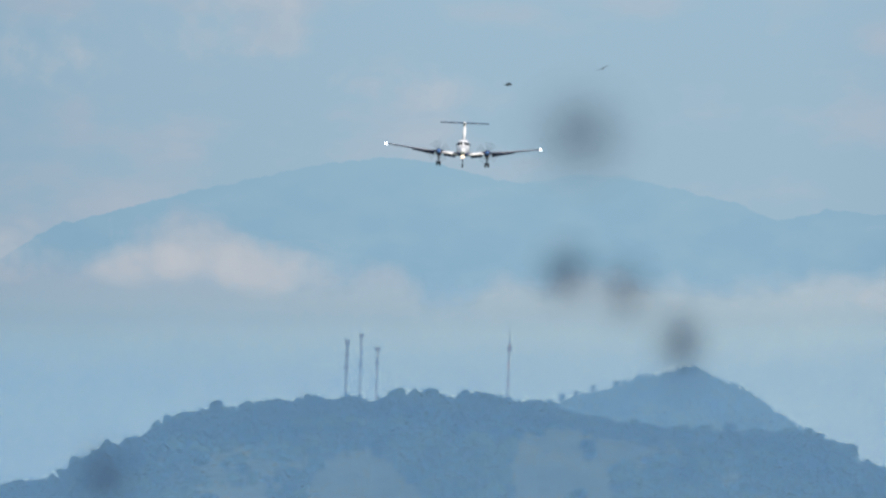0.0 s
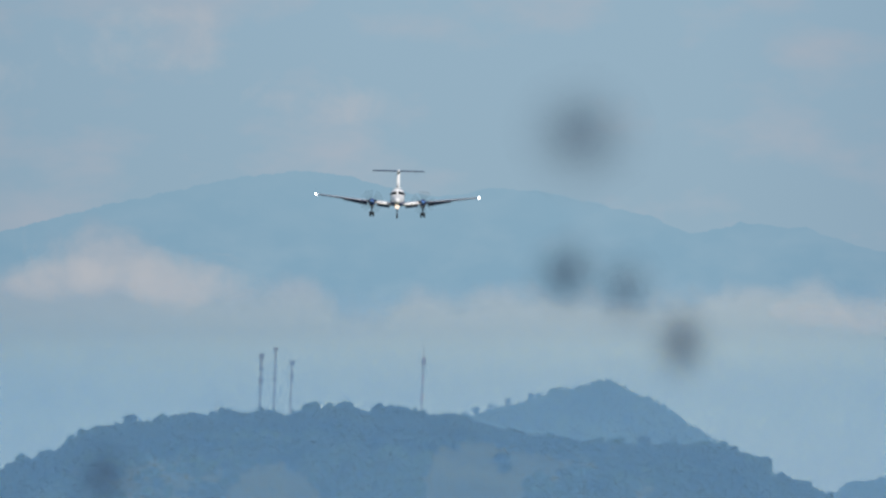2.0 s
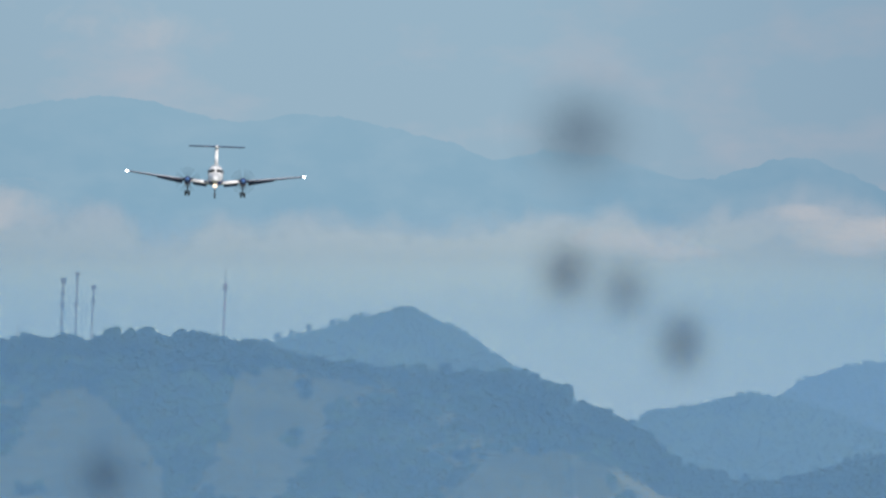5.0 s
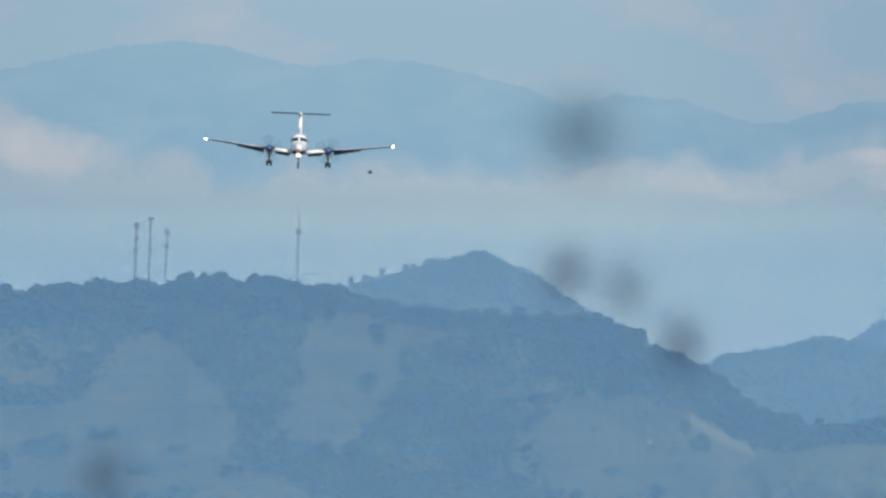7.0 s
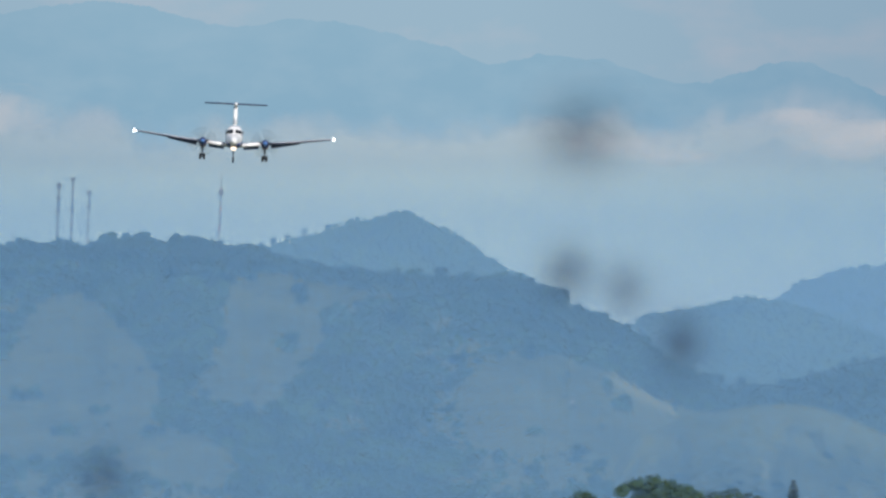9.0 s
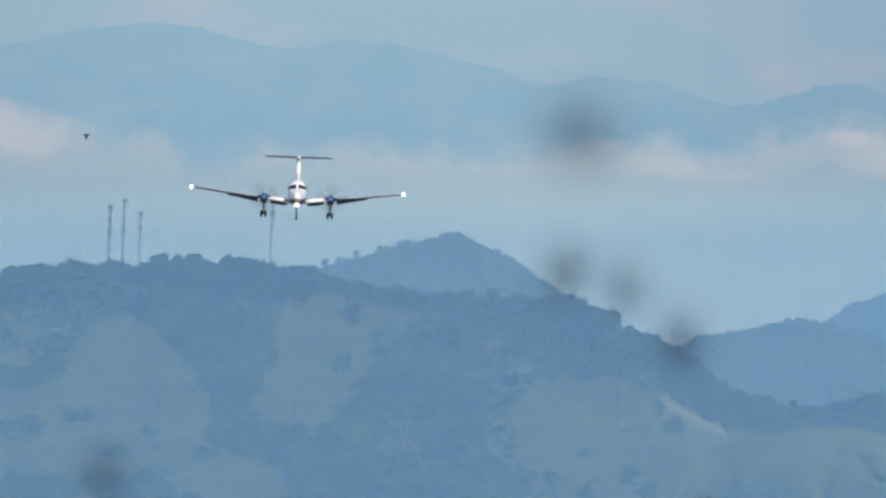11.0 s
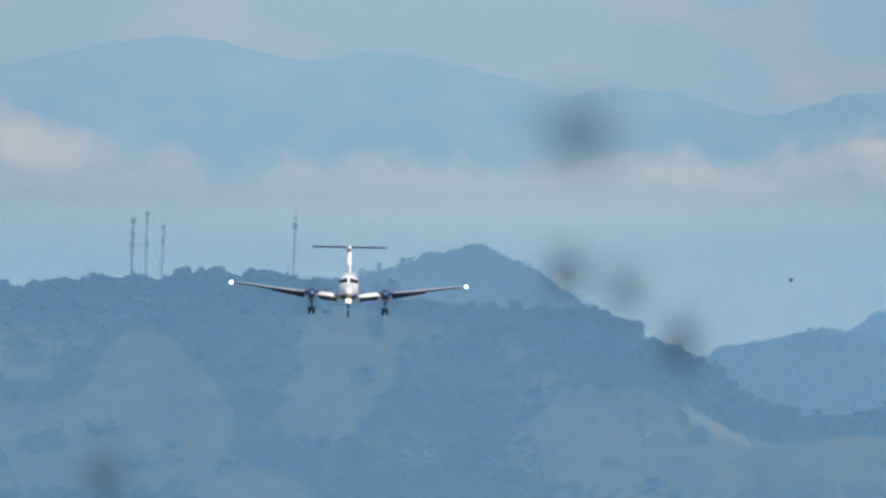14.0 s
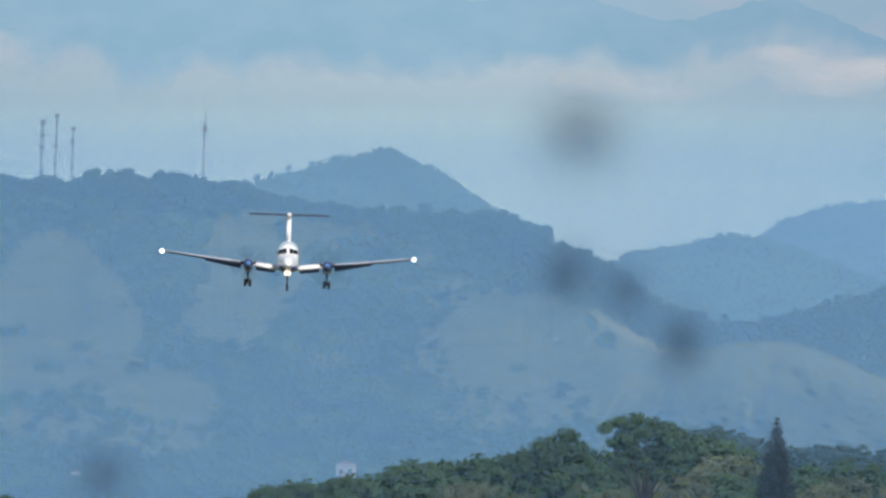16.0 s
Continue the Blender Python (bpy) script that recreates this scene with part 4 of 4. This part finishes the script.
# ---- small white houses at the foot of the hill ----
def house(u, v, width, label):
    """A small gabled house standing on the hill's slope."""
    root = tagged(new("house"), label, "house", "houses at the foot of the hill")
    share = next(s / 400 for s in range(400) if main_hill.at(u, s / 400)[1] < v)
    foot = main_hill.at(u, share)[0]
    root.location = foot
    k = foot.y / LENS
    w = width * k
    high = w * 0.78
    part("wall", box((0, 0, high * 0.5 - 0.2), w, w * 0.8, high + 0.4, 0.03), M_PLASTER, root, "", False)
    roof = [[(-w * 0.56, s * w * 0.48, high), (w * 0.56, s * w * 0.48, high), (0, s * w * 0.48, high + w * 0.16)] for s in (-1, 1)]
    part("roof", loft(roof), M_ROOF, root, "low tin gable roof", False)
    for dx in (-0.25, 0.2):
        win = part("window", box((dx * w, -w * 0.4 - 0.02, high * 0.55), w * 0.16, 0.06, w * 0.2), M_PANE, root, "", False)
        for sx in (-1, 1):
            part("window_frame", box((dx * w + sx * w * 0.09, -w * 0.4 - 0.05, high * 0.55), w * 0.02, 0.05, w * 0.22), M_PLASTER, win, "", False)
    return root


house(-5, 98, 36, "small white house above the tree belt in haze")
house(-484, 98, 17, "small whitish hut at the foot of the hill")
house(366, 346, 6, "tiny white hut on the open pasture slope")


# ---- aircraft ----
def mirror_x(rings):
    return [[(-x, y, z) for x, y, z in r] for r in rings]


def build_aircraft():
    """A twin-propeller business aircraft with a T-tail, wheels and flaps down; nose towards -y, cabin axis at z 0."""
    root = tagged(new("twin_propeller_aircraft"), "white and navy twin propeller aircraft landing, wheels down, lights on", "aircraft")
    stations = ((-5.55, 0.04, -0.30, -0.38), (-5.45, 0.16, -0.19, -0.50), (-5.2, 0.28, -0.06, -0.62), (-4.7, 0.37, 0.08, -0.74), (-4.1, 0.48, 0.20, -0.83), (-3.5, 0.60, 0.30, -0.89),
                (-3.15, 0.68, 0.40, -0.92), (-2.6, 0.73, 0.86, -0.94), (-2.0, 0.76, 0.96, -0.95), (-1, 0.77, 0.99, -0.96), (1, 0.77, 0.99, -0.96), (3, 0.76, 0.98, -0.90),
                (4.5, 0.64, 0.95, -0.62), (6, 0.44, 0.90, -0.22), (7.4, 0.22, 0.82, 0.15), (8.5, 0.06, 0.74, 0.48))
    body = part("fuselage", loft([oval(*s) for s in stations]), M_WHITE, root, "white fuselage with a rounded nose")
    # belly fairing in grey, a shallow shell under the body
    belly = [oval(y, h, t, b, 24, 2.3) for y, h, t, b in ((-4.7, 0.36, -0.50, -0.745), (-4.1, 0.55, -0.36, -0.85), (-3.4, 0.665, -0.20, -0.92), (-2.4, 0.765, -0.08, -0.985), (1.2, 0.795, -0.05, -1.0), (2.8, 0.7, -0.2, -0.95))]
    part("belly_fairing", loft(belly), M_BLUE, root, "navy painted belly")
    # cockpit panes, each a curved pane a little proud of the skin
    for sx in (-1, 1):
        for x0, x1 in ((0.10, 0.37), (0.385, 0.68)):
            rings = []
            for x in np.linspace(x0, x1, 6):
                bow = (x / 0.72) ** 2
                lo = (sx * x, -3.32 + bow * 0.50, 0.38 - 0.10 * bow)
                hi = (sx * x * 0.98, -3.02 + bow * 0.45, 0.70 - 0.20 * bow)
                rings.append([lo, hi, (hi[0], hi[1] + 0.3, hi[2] - 0.05), (lo[0], lo[1] + 0.3, lo[2] - 0.02)])
            part("cockpit_pane", loft(rings), M_PANE, body, "dark cockpit windscreen pane")
    for sx in (-1, 1):
        for k in range(6):
            part("cabin_window", ball((sx * 0.765, -1.2 + 0.85 * k, 0.30), 0.03, 0.18, 0.20, 12, 8), M_PANE, body)

    # wings: inner panel, outer panel with black boot, flaps hanging down, winglet, lamp
    for sx in (-1, 1):
        flip = (lambda r: r) if sx > 0 else mirror_x
        inner = [wing_section(x, -1.35, 2.35, z, 0.175) for x, z in ((0.55, -0.83), (1.4, -0.71), (2.75, -0.56))]
        part("inner_wing", loft(flip(inner)), M_WHITE, root, "bright white inner wing")
        edge = [[(x, -1.36, z + 0.01), (x, -1.33, z + 0.09), (x, -1.2, z + 0.18), (x, -0.9, z + 0.235), (x, -0.9, z + 0.1), (x, -1.15, z - 0.10), (x, -1.32, z - 0.075)] for x, z in ((0.72, -0.805), (1.4, -0.71), (2.4, -0.595))]
        part("leading_edge", loft(flip(edge)), M_EDGE, root, "near-white leading edge, sun glare put into its colour")
        outer = [wing_section(x, yf, c, z, th) for x, yf, c, z, th in ((2.75, -1.2, 2.2, -0.56, 0.14), (4.5, -1.0, 1.9, -0.38, 0.13), (6.6, -0.76, 1.45, -0.12, 0.12), (8.62, -0.5, 1.05, 0.12, 0.11))]
        wing = part("outer_wing", loft(flip(outer)), M_GREY, root, "tapering dark outer wing with a glossy top")
        boot = []
        for x, yf, c, z in ((3.2, -1.17, 2.15, -0.515), (4.5, -1.01, 1.9, -0.38), (6.6, -0.77, 1.45, -0.12), (8.5, -0.53, 1.06, 0.105)):
            ring = [(x, yf - 0.015, z + 0.005), (x, yf + 0.01, z + 0.018 * c), (x, yf + 0.04, z + 0.032 * c), (x, yf + 0.2, z - 0.02), (x, yf + 0.1, z - 0.058 * c), (x, yf + 0.03, z - 0.03 * c)]
            boot.append(ring)
        part("deicing_boot", loft(flip(boot)), M_BOOT, wing, "black rubber de-icing boot")
        skin = []
        for x, yf, c, z in ((3.2, -1.15, 2.13, -0.515), (4.5, -1.0, 1.9, -0.38), (6.6, -0.76, 1.45, -0.12), (8.5, -0.52, 1.07, 0.105)):
            skin.append([(x, yf + 0.03 * c, z + 0.040 * c), (x, yf + 0.06 * c, z + 0.056 * c), (x, yf + 0.12 * c, z + 0.072 * c), (x, yf + 0.3 * c, z + 0.088 * c), (x, yf + 0.6 * c, z + 0.078 * c), (x, yf + 0.6 * c, z + 0.05 * c), (x, yf + 0.12 * c, z + 0.04 * c)])
        part("upper_skin", loft(flip(skin)), M_WING, wing, "polished grey upper wing skin")
        for spans in (((0.85, -0.83), (2.2, -0.66)), ((3.25, -0.55), (5.75, -0.27))):
            flap = [wing_section(x, 0.45 - 0.07 * x, 0.58 if x < 3 else 1.08 - 0.14 * x, z + (0.0 if x < 3 else -0.01), 0.2, 38) for x, z in spans]
            part("flap", loft(flip(flap)), M_FLAP, root, "lowered navy flap")
        ail = [wing_section(x, 0.66 - 0.07 * (x - 5.8), 0.3, z, 0.1, 4) for x, z in ((5.9, -0.2), (8.2, 0.06))]
        part("aileron", loft(flip(ail)), M_WHITE, root)
        tip = [[(sx * (8.60 + 0.16 * t), -0.5 + 0.55 * t + a * (1.05 - 0.55 * t), 0.12 + 0.62 * t + b * 0.03) for a, b in ((0, 0), (0.4, 1), (1, 0), (0.4, -1))] for t in (0, 0.15, 0.6, 1)]
        part("winglet", loft(tip), M_BLUE, root, "upturned navy winglet")
        part("wingtip_lamp", ball((sx * 8.72, -0.62, 0.13), 0.115, 0.12, 0.12), M_LAMP, root, "glaring white wingtip lamp")

        # engine
        ex, ez = sx * 2.73, -0.45
        nac = [oval(y, h, ez + t, ez - b, 24, 2.4, ex) for y, h, t, b in ((-3.35, 0.22, 0.22, 0.28), (-3.15, 0.29, 0.28, 0.44), (-2.6, 0.33, 0.32, 0.56), (-1.6, 0.34, 0.32, 0.60), (0.2, 0.33, 0.26, 0.52), (1.6, 0.18, 0.12, 0.24), (2.2, 0.04, 0.02, 0.1))]
        nacelle = part("engine_nacelle", loft(nac), M_BLUE, root, "navy engine nacelle")
        lip = [oval(y, h, ez - 0.28 + t, ez - 0.28 - t, 18, 2.2, ex) for y, h, t in ((-3.24, 0.2, 0.10), (-3.34, 0.24, 0.14), (-3.22, 0.28, 0.18))]
        part("intake_lip", loft(lip, False), M_METAL, nacelle, "bright metal intake lip")
        part("intake", loft([oval(y, 0.2, ez - 0.18, ez - 0.38, 18, 2.2, ex) for y in (-3.26, -3.0)]), M_BOOT, nacelle)
        for s2 in (-1, 1):
            part("exhaust_stub", joined(tube((ex + s2 * 0.27, -2.8, ez + 0.02), (ex + s2 * 0.47, -2.5, ez + 0.06), 0.08, 0.09, 10)), M_STEEL, nacelle, "steel exhaust stub")

        # main gear
        gx = sx * 2.73
        gear = part("main_gear_leg", joined(tube((gx, -0.15, -0.85), (gx, -0.25, -1.35), 0.095, 0.08), tube((gx, -0.25, -1.3), (gx, -0.28, -1.86), 0.06, 0.06),
                                            tube((gx, 0.5, -0.8), (gx, -0.25, -1.33), 0.04, 0.04), tube((gx - 0.2, -0.28, -1.86), (gx + 0.2, -0.28, -1.86), 0.045)), M_STEEL, root, "steel main gear leg")
        for s2 in (-1, 1):
            part("main_wheel", wheel((gx + s2 * 0.165, -0.28, -1.86), 0.27, 0.19), M_TYRE, gear, "black main wheel tyre")
            part("wheel_hub", tube((gx + s2 * 0.25, -0.28, -1.86), (gx + s2 * 0.272, -0.28, -1.86), 0.11, 0.09, 14), M_METAL, gear)
            part("gear_door", box((gx + s2 * 0.22, 0.1, -1.12), 0.03, 1.0, 0.34, 0.01), M_BLUE, root)

    # nose gear with landing lamps
    leg = part("nose_gear_leg", joined(tube((0, -4.1, -0.75), (0, -4.2, -1.5), 0.075, 0.06), tube((0, -4.2, -1.45), (0, -4.22, -2.0), 0.05), tube((0, -3.4, -0.8), (0, -4.19, -1.4), 0.035)), M_STEEL, root, "steel nose gear leg")
    part("nose_wheel", wheel((0, -4.22, -1.93), 0.26, 0.17), M_TYRE, leg, "black nose wheel tyre")
    for sx in (-1, 1):
        part("landing_lamp", ball((sx * 0.10, -4.32, -0.96), 0.13, 0.08, 0.17), M_WARM, leg, "warm glaring landing lamp")
        part("nose_gear_door", box((sx * 0.21, -4.1, -0.98), 0.02, 0.7, 0.3, 0.008), M_WHITE, root)

    # tail
    fin = [[(0, yf - 0.03, h), (0.75 * w, yf, h), (w, yf + 0.16 * c, h), (0.95 * w, yf + 0.4 * c, h), (0.4 * w, yf + 0.8 * c, h), (0, yf + c, h),
            (-0.4 * w, yf + 0.8 * c, h), (-0.95 * w, yf + 0.4 * c, h), (-w, yf + 0.16 * c, h), (-0.75 * w, yf, h)] for h, yf, c, w in ((0.80, 4.9, 3.0, 0.17), (1.6, 5.9, 2.3, 0.18), (2.58, 7.0, 1.6, 0.165))]
    part("fin", loft(fin), M_WHITE, root, "white swept fin")
    dorsal = [[(sx * w, y, z) for sx, z in ((-1, 0.82), (1, 0.82), (0.3, t), (-0.3, t))] for y, w, t in ((2.8, 0.04, 0.96), (4.2, 0.07, 1.16), (5.6, 0.1, 1.5))]
    part("dorsal_fin", loft(dorsal), M_WHITE, root)
    part("tail_bullet", ball((0, 7.1, 2.65), 0.19, 0.95, 0.20), M_WHITE, root, "white bullet fairing")
    for sx in (-1, 1):
        flip = (lambda r: r) if sx > 0 else mirror_x
        tail = [wing_section(x, yf, c, z, 0.1) for x, yf, c, z in ((0.1, 6.85, 1.5, 2.65), (1.4, 7.15, 1.2, 2.66), (2.78, 7.45, 0.85, 2.67))]
        stab = part("tailplane", loft(flip(tail)), M_GREY, root, "dark grey tailplane half")
        boot = [[(x, yf - 0.02, 2.655), (x, yf + 0.07, 2.70), (x, yf + 0.14, 2.66), (x, yf + 0.07, 2.60)] for x, yf in ((0.2, 6.86), (2.74, 7.44))]
        part("deicing_boot", loft(flip(boot)), M_BOOT, stab, "black rubber de-icing boot")
    return root


def wheel(c, r, w):
    """A tyre with rounded shoulders, its axle along x."""
    prof = ((-0.5, 0.62), (-0.5, 0.86), (-0.36, 0.97), (-0.12, 1.0), (0.12, 1.0), (0.36, 0.97), (0.5, 0.86), (0.5, 0.62))
    rings = [[(c[0] + a * w, c[1] + b * r * math.cos(2 * math.pi * i / 22), c[2] + b * r * math.sin(2 * math.pi * i / 22)) for i in range(22)] for a, b in prof]
    return loft(rings)


def whirling_blade_material():
    """The grey blur of a blade at speed: thin, see-through."""
    m = bpy.data.materials.new("whirling_blade")
    m.use_nodes = True
    nt = m.node_tree
    tr = nt.nodes.new("ShaderNodeBsdfTransparent")
    mx = nt.nodes.new("ShaderNodeMixShader")
    b = nt.nodes["Principled BSDF"]
    b.inputs["Base Color"].default_value = (0.01, 0.01, 0.012, 1)
    b.inputs["Roughness"].default_value = 0.9
    b.inputs["Specular IOR Level"].default_value = 0.0
    reach = nt.nodes.new("ShaderNodeVectorMath")
    reach.operation = "LENGTH"
    nt.links.new(nt.nodes.new("ShaderNodeTexCoord").outputs["Object"], reach.inputs[0])
    thin = nt.nodes.new("ShaderNodeMapRange")
    for k, value in ((1, 0.3), (2, 1.32), (3, 0.115), (4, 0.012)):
        thin.inputs[k].default_value = value
    nt.links.new(reach.outputs["Value"], thin.inputs[0])
    nt.links.new(thin.outputs[0], mx.inputs[0])
    nt.links.new(tr.outputs[0], mx.inputs[1])
    nt.links.new(b.outputs[0], mx.inputs[2])
    nt.links.new(mx.outputs[0], nt.nodes["Material Output"].inputs[0])
    return m


M_BLADE = whirling_blade_material()


def build_propeller(parent):
    """Spinner and four blades, each smeared over an arc by its speed; axle along y."""
    hub = new("propeller", bm_mesh("propeller", loft([oval(y, r, r, -r, 20, 2.0) for y, r in ((-0.42, 0.015), (-0.36, 0.08), (-0.22, 0.15), (0.0, 0.2), (0.05, 0.2))]), M_SPINNER))
    hub.parent = parent
    tagged(hub, "spinner coloured with reflected sky blue, with four whirling blades")
    for k in range(4):
        rings = []
        for t in np.linspace(0, 1, 7):
            r = 0.2 + 1.12 * t
            arc = radians(74)
            a = math.pi / 2 * k
            ring = [(r * math.cos(a + s * arc / 2), d, r * math.sin(a + s * arc / 2)) for s, d in ((-1, -0.03), (0, -0.045), (1, -0.03), (1, -0.005), (0, 0.01), (-1, -0.005))]
            rings.append(ring)
        part("blade", loft(rings), M_BLADE, hub, "grey blade blurred by speed")
    return hub


aircraft = build_aircraft()
propellers = [build_propeller(aircraft) for _ in range(2)]


# ---- birds ----
def build_bird(span, label):
    """A small dark bird: body with head and tail, two bent wings that beat."""
    root = tagged(new("bird"), label, "bird", "birds crossing the sky")
    k = span
    part("body", loft([oval(y * k, h * k, h * k, -h * k, 12, 2.0) for y, h in ((-0.30, 0.005), (-0.26, 0.035), (-0.2, 0.05), (-0.15, 0.045), (0, 0.08), (0.16, 0.05), (0.28, 0.012))]), M_BIRD, root)
    part("tail", loft([[(x * k, y * k, z * k) for x, z in ((-w, 0), (0, 0.012), (w, 0), (0, -0.006))] for y, w in ((0.2, 0.02), (0.36, 0.075))]), M_BIRD, root)
    wings = []
    for sx in (-1, 1):
        rings = [[(sx * x * k, (y + a * c) * k, (z + b * 0.02) * k) for a, b in ((0, 0), (0.35, 1), (1, 0.2), (0.4, -0.6))] for x, y, c, z in ((0.0, -0.12, 0.24, 0.0), (0.24, -0.18, 0.22, 0.02), (0.42, -0.08, 0.14, 0.0), (0.56, 0.05, 0.04, -0.02))]
        w = part("wing", loft(rings), M_BIRD, root)
        w.location = (sx * 0.03 * k, 0, 0.03 * k)
        wings.append(w)
    return root, wings


# ---- dust on the lens glass ----
def build_dust(u, v, radius, cover, seed, stretch=1.0):
    """A soft smudge of very fine lint on the glass half a metre of optical path ahead of the eye; the fibres taper towards its rim."""
    g = np.random.default_rng(seed)
    d = 0.5
    k = d / LENS
    pitch, sigma = 0.3, radius * 0.5
    reach = 2.6 * sigma
    lumps = g.normal(size=(7, 2)) * sigma * 0.42
    lumps -= lumps.mean(0)
    wide = 0.9 * sigma
    rows = np.arange(-reach, reach, pitch)
    along = np.linspace(-reach, reach, 21)
    x, y = np.meshgrid(along, rows)
    share = sum(np.exp(-((x - c[0]) ** 2 + (y - c[1]) ** 2) / (2 * wide ** 2)) for c in lumps)
    share = (1 - math.sqrt(1 - cover)) * share / share.max()
    share = np.where(share > 0.006, share, 0.0)
    n, m = len(rows), len(along)
    i, j = np.meshgrid(np.arange(n), np.arange(m - 1), indexing="ij")
    first = (i * m + j) * 2
    quads = np.stack((first, first + 2, first + 3, first + 1), 2)[(share[:, :-1] > 0) | (share[:, 1:] > 0)]
    all_verts, all_faces = [], []
    for layer, turn in enumerate((radians(17), radians(-56))):
        c, s = math.cos(turn), math.sin(turn)
        edges = []
        for yy in (y, y + share * pitch):
            px, py = x * c - yy * s + u, (x * s + yy * c) * stretch + v
            edges.append(np.stack((px * k, py * k, np.full_like(px, -d - 0.001 * layer)), 2))
        all_verts.append(np.stack(edges, 2).reshape(-1, 3))
        all_faces.append(quads + layer * n * m * 2)
    verts, faces = np.concatenate(all_verts), np.concatenate(all_faces)
    ob = new("dust_smudge", array_mesh("dust_smudge", verts.reshape(-1, 3), faces, M_DUST, False))
    return tagged(ob, "soft grey smudge of fine dust on the lens glass", "dust", "dust smudges on the lens", "stuff")


dust = [build_dust(x - 784, 441 - y, r, c, 50 + i, s) for i, (x, y, r, c, s) in enumerate(
    ((1028, 238, 106, 0.48, 0.95), (1003, 484, 64, 0.54, 1.05), (1107, 514, 64, 0.43, 1.12), (1206, 608, 60, 0.57, 1.2), (184, 846, 62, 0.45, 1.05)))]


def sighted(t, x, y, depth):
    """The place at that depth which the camera sees at offsets x, y from its picture's corner, by its aim at t."""
    for a, b in zip(CAM, CAM[1:]):
        if a[0] <= t <= b[0]:
            s = (t - a[0]) / (b[0] - a[0])
            s = s * s * (3 - 2 * s)
            u, v = (a[k] + (b[k] - a[k]) * s for k in (1, 2))
            return place(u + x - 784, v + 441 - y, depth)


# distance, span and bank of each bird, then seconds and sight offsets
BIRDS = (
    (420, 0.34, 10, ((0.0, 900, 150), (0.1, 1008, 185), (0.2, 1132, 226), (0.3, 1256, 256), (0.4, 1392, 290), (0.5, 1545, 319))),
    (520, 0.36, 24, ((0.0, 1068, 122), (0.1, 1032, 132), (0.2, 1012, 132), (0.3, 996, 112), (0.4, 992, 80), (0.5, 1032, 48), (0.6, 1068, 20))),
    (480, 0.30, 8, ((5.5, 1592, 425), (5.7, 1448, 436), (5.9, 1344, 448), (6.1, 1248, 472), (6.3, 1124, 448), (6.5, 964, 424), (6.7, 816, 384), (6.9, 692, 324), (7.0, 655, 306), (7.2, 545, 286), (7.5, 344, 220), (7.6, 288, 156), (7.7, 236, 108), (7.8, 176, 60))),
    (460, 0.34, 8, ((11.8, 990, 258), (11.9, 1100, 264), (12.0, 1204, 272), (12.1, 1316, 284), (12.2, 1400, 312), (12.3, 1496, 328))),
    (560, 0.34, 8, ((12.3, 92, 304), (12.4, 180, 346), (12.5, 274, 387), (12.6, 362, 420), (12.8, 530, 492), (13.0, 679, 539), (13.5, 1060, 557), (14.0, 1400, 497))),
)


def motions():
    walk(aircraft, [(t, pose(x, y, z, 3.0, roll, 0.3)) for t, x, y, z, roll in FLIGHT])
    for hub, sx in zip(propellers, (-1, 1)):
        walk(hub, [(i * 0.1, pose(sx * 2.73, -3.38, -0.45, 0, 67.0 * i + 20 * sx, 0)) for i in range(161)])
    for ob in dust:
        walk(ob, CAMERA_ROWS)
    for depth, span, bank, seen in BIRDS:
        bird, wings = build_bird(span, "small dark bird flying with spread wings")
        pts = [(t, sighted(t, x, y, depth)) for t, x, y in seen]
        d0, d1 = (pts[1][1] - pts[0][1]) / (pts[1][0] - pts[0][0]), (pts[-1][1] - pts[-2][1]) / (pts[-1][0] - pts[-2][0])
        if pts[0][0] > 0:
            pts.insert(0, (0.0, pts[0][1] - d0 * pts[0][0]))
        pts.append((16.0, pts[-1][1] + d1 * (16.0 - pts[-1][0])))
        heading = math.degrees(math.atan2((d0 + d1).x, -(d0 + d1).y - 4.0))
        walk(bird, [(t, pose(p.x, p.y, p.z, 0, bank, heading)) for t, p in pts])
        for w, sx in zip(wings, (-1, 1)):
            walk(w, [(i * 0.1, pose(*w.location, 0, -sx * 38 * math.sin(2.1 * i), 0)) for i in range(161)])


motions()
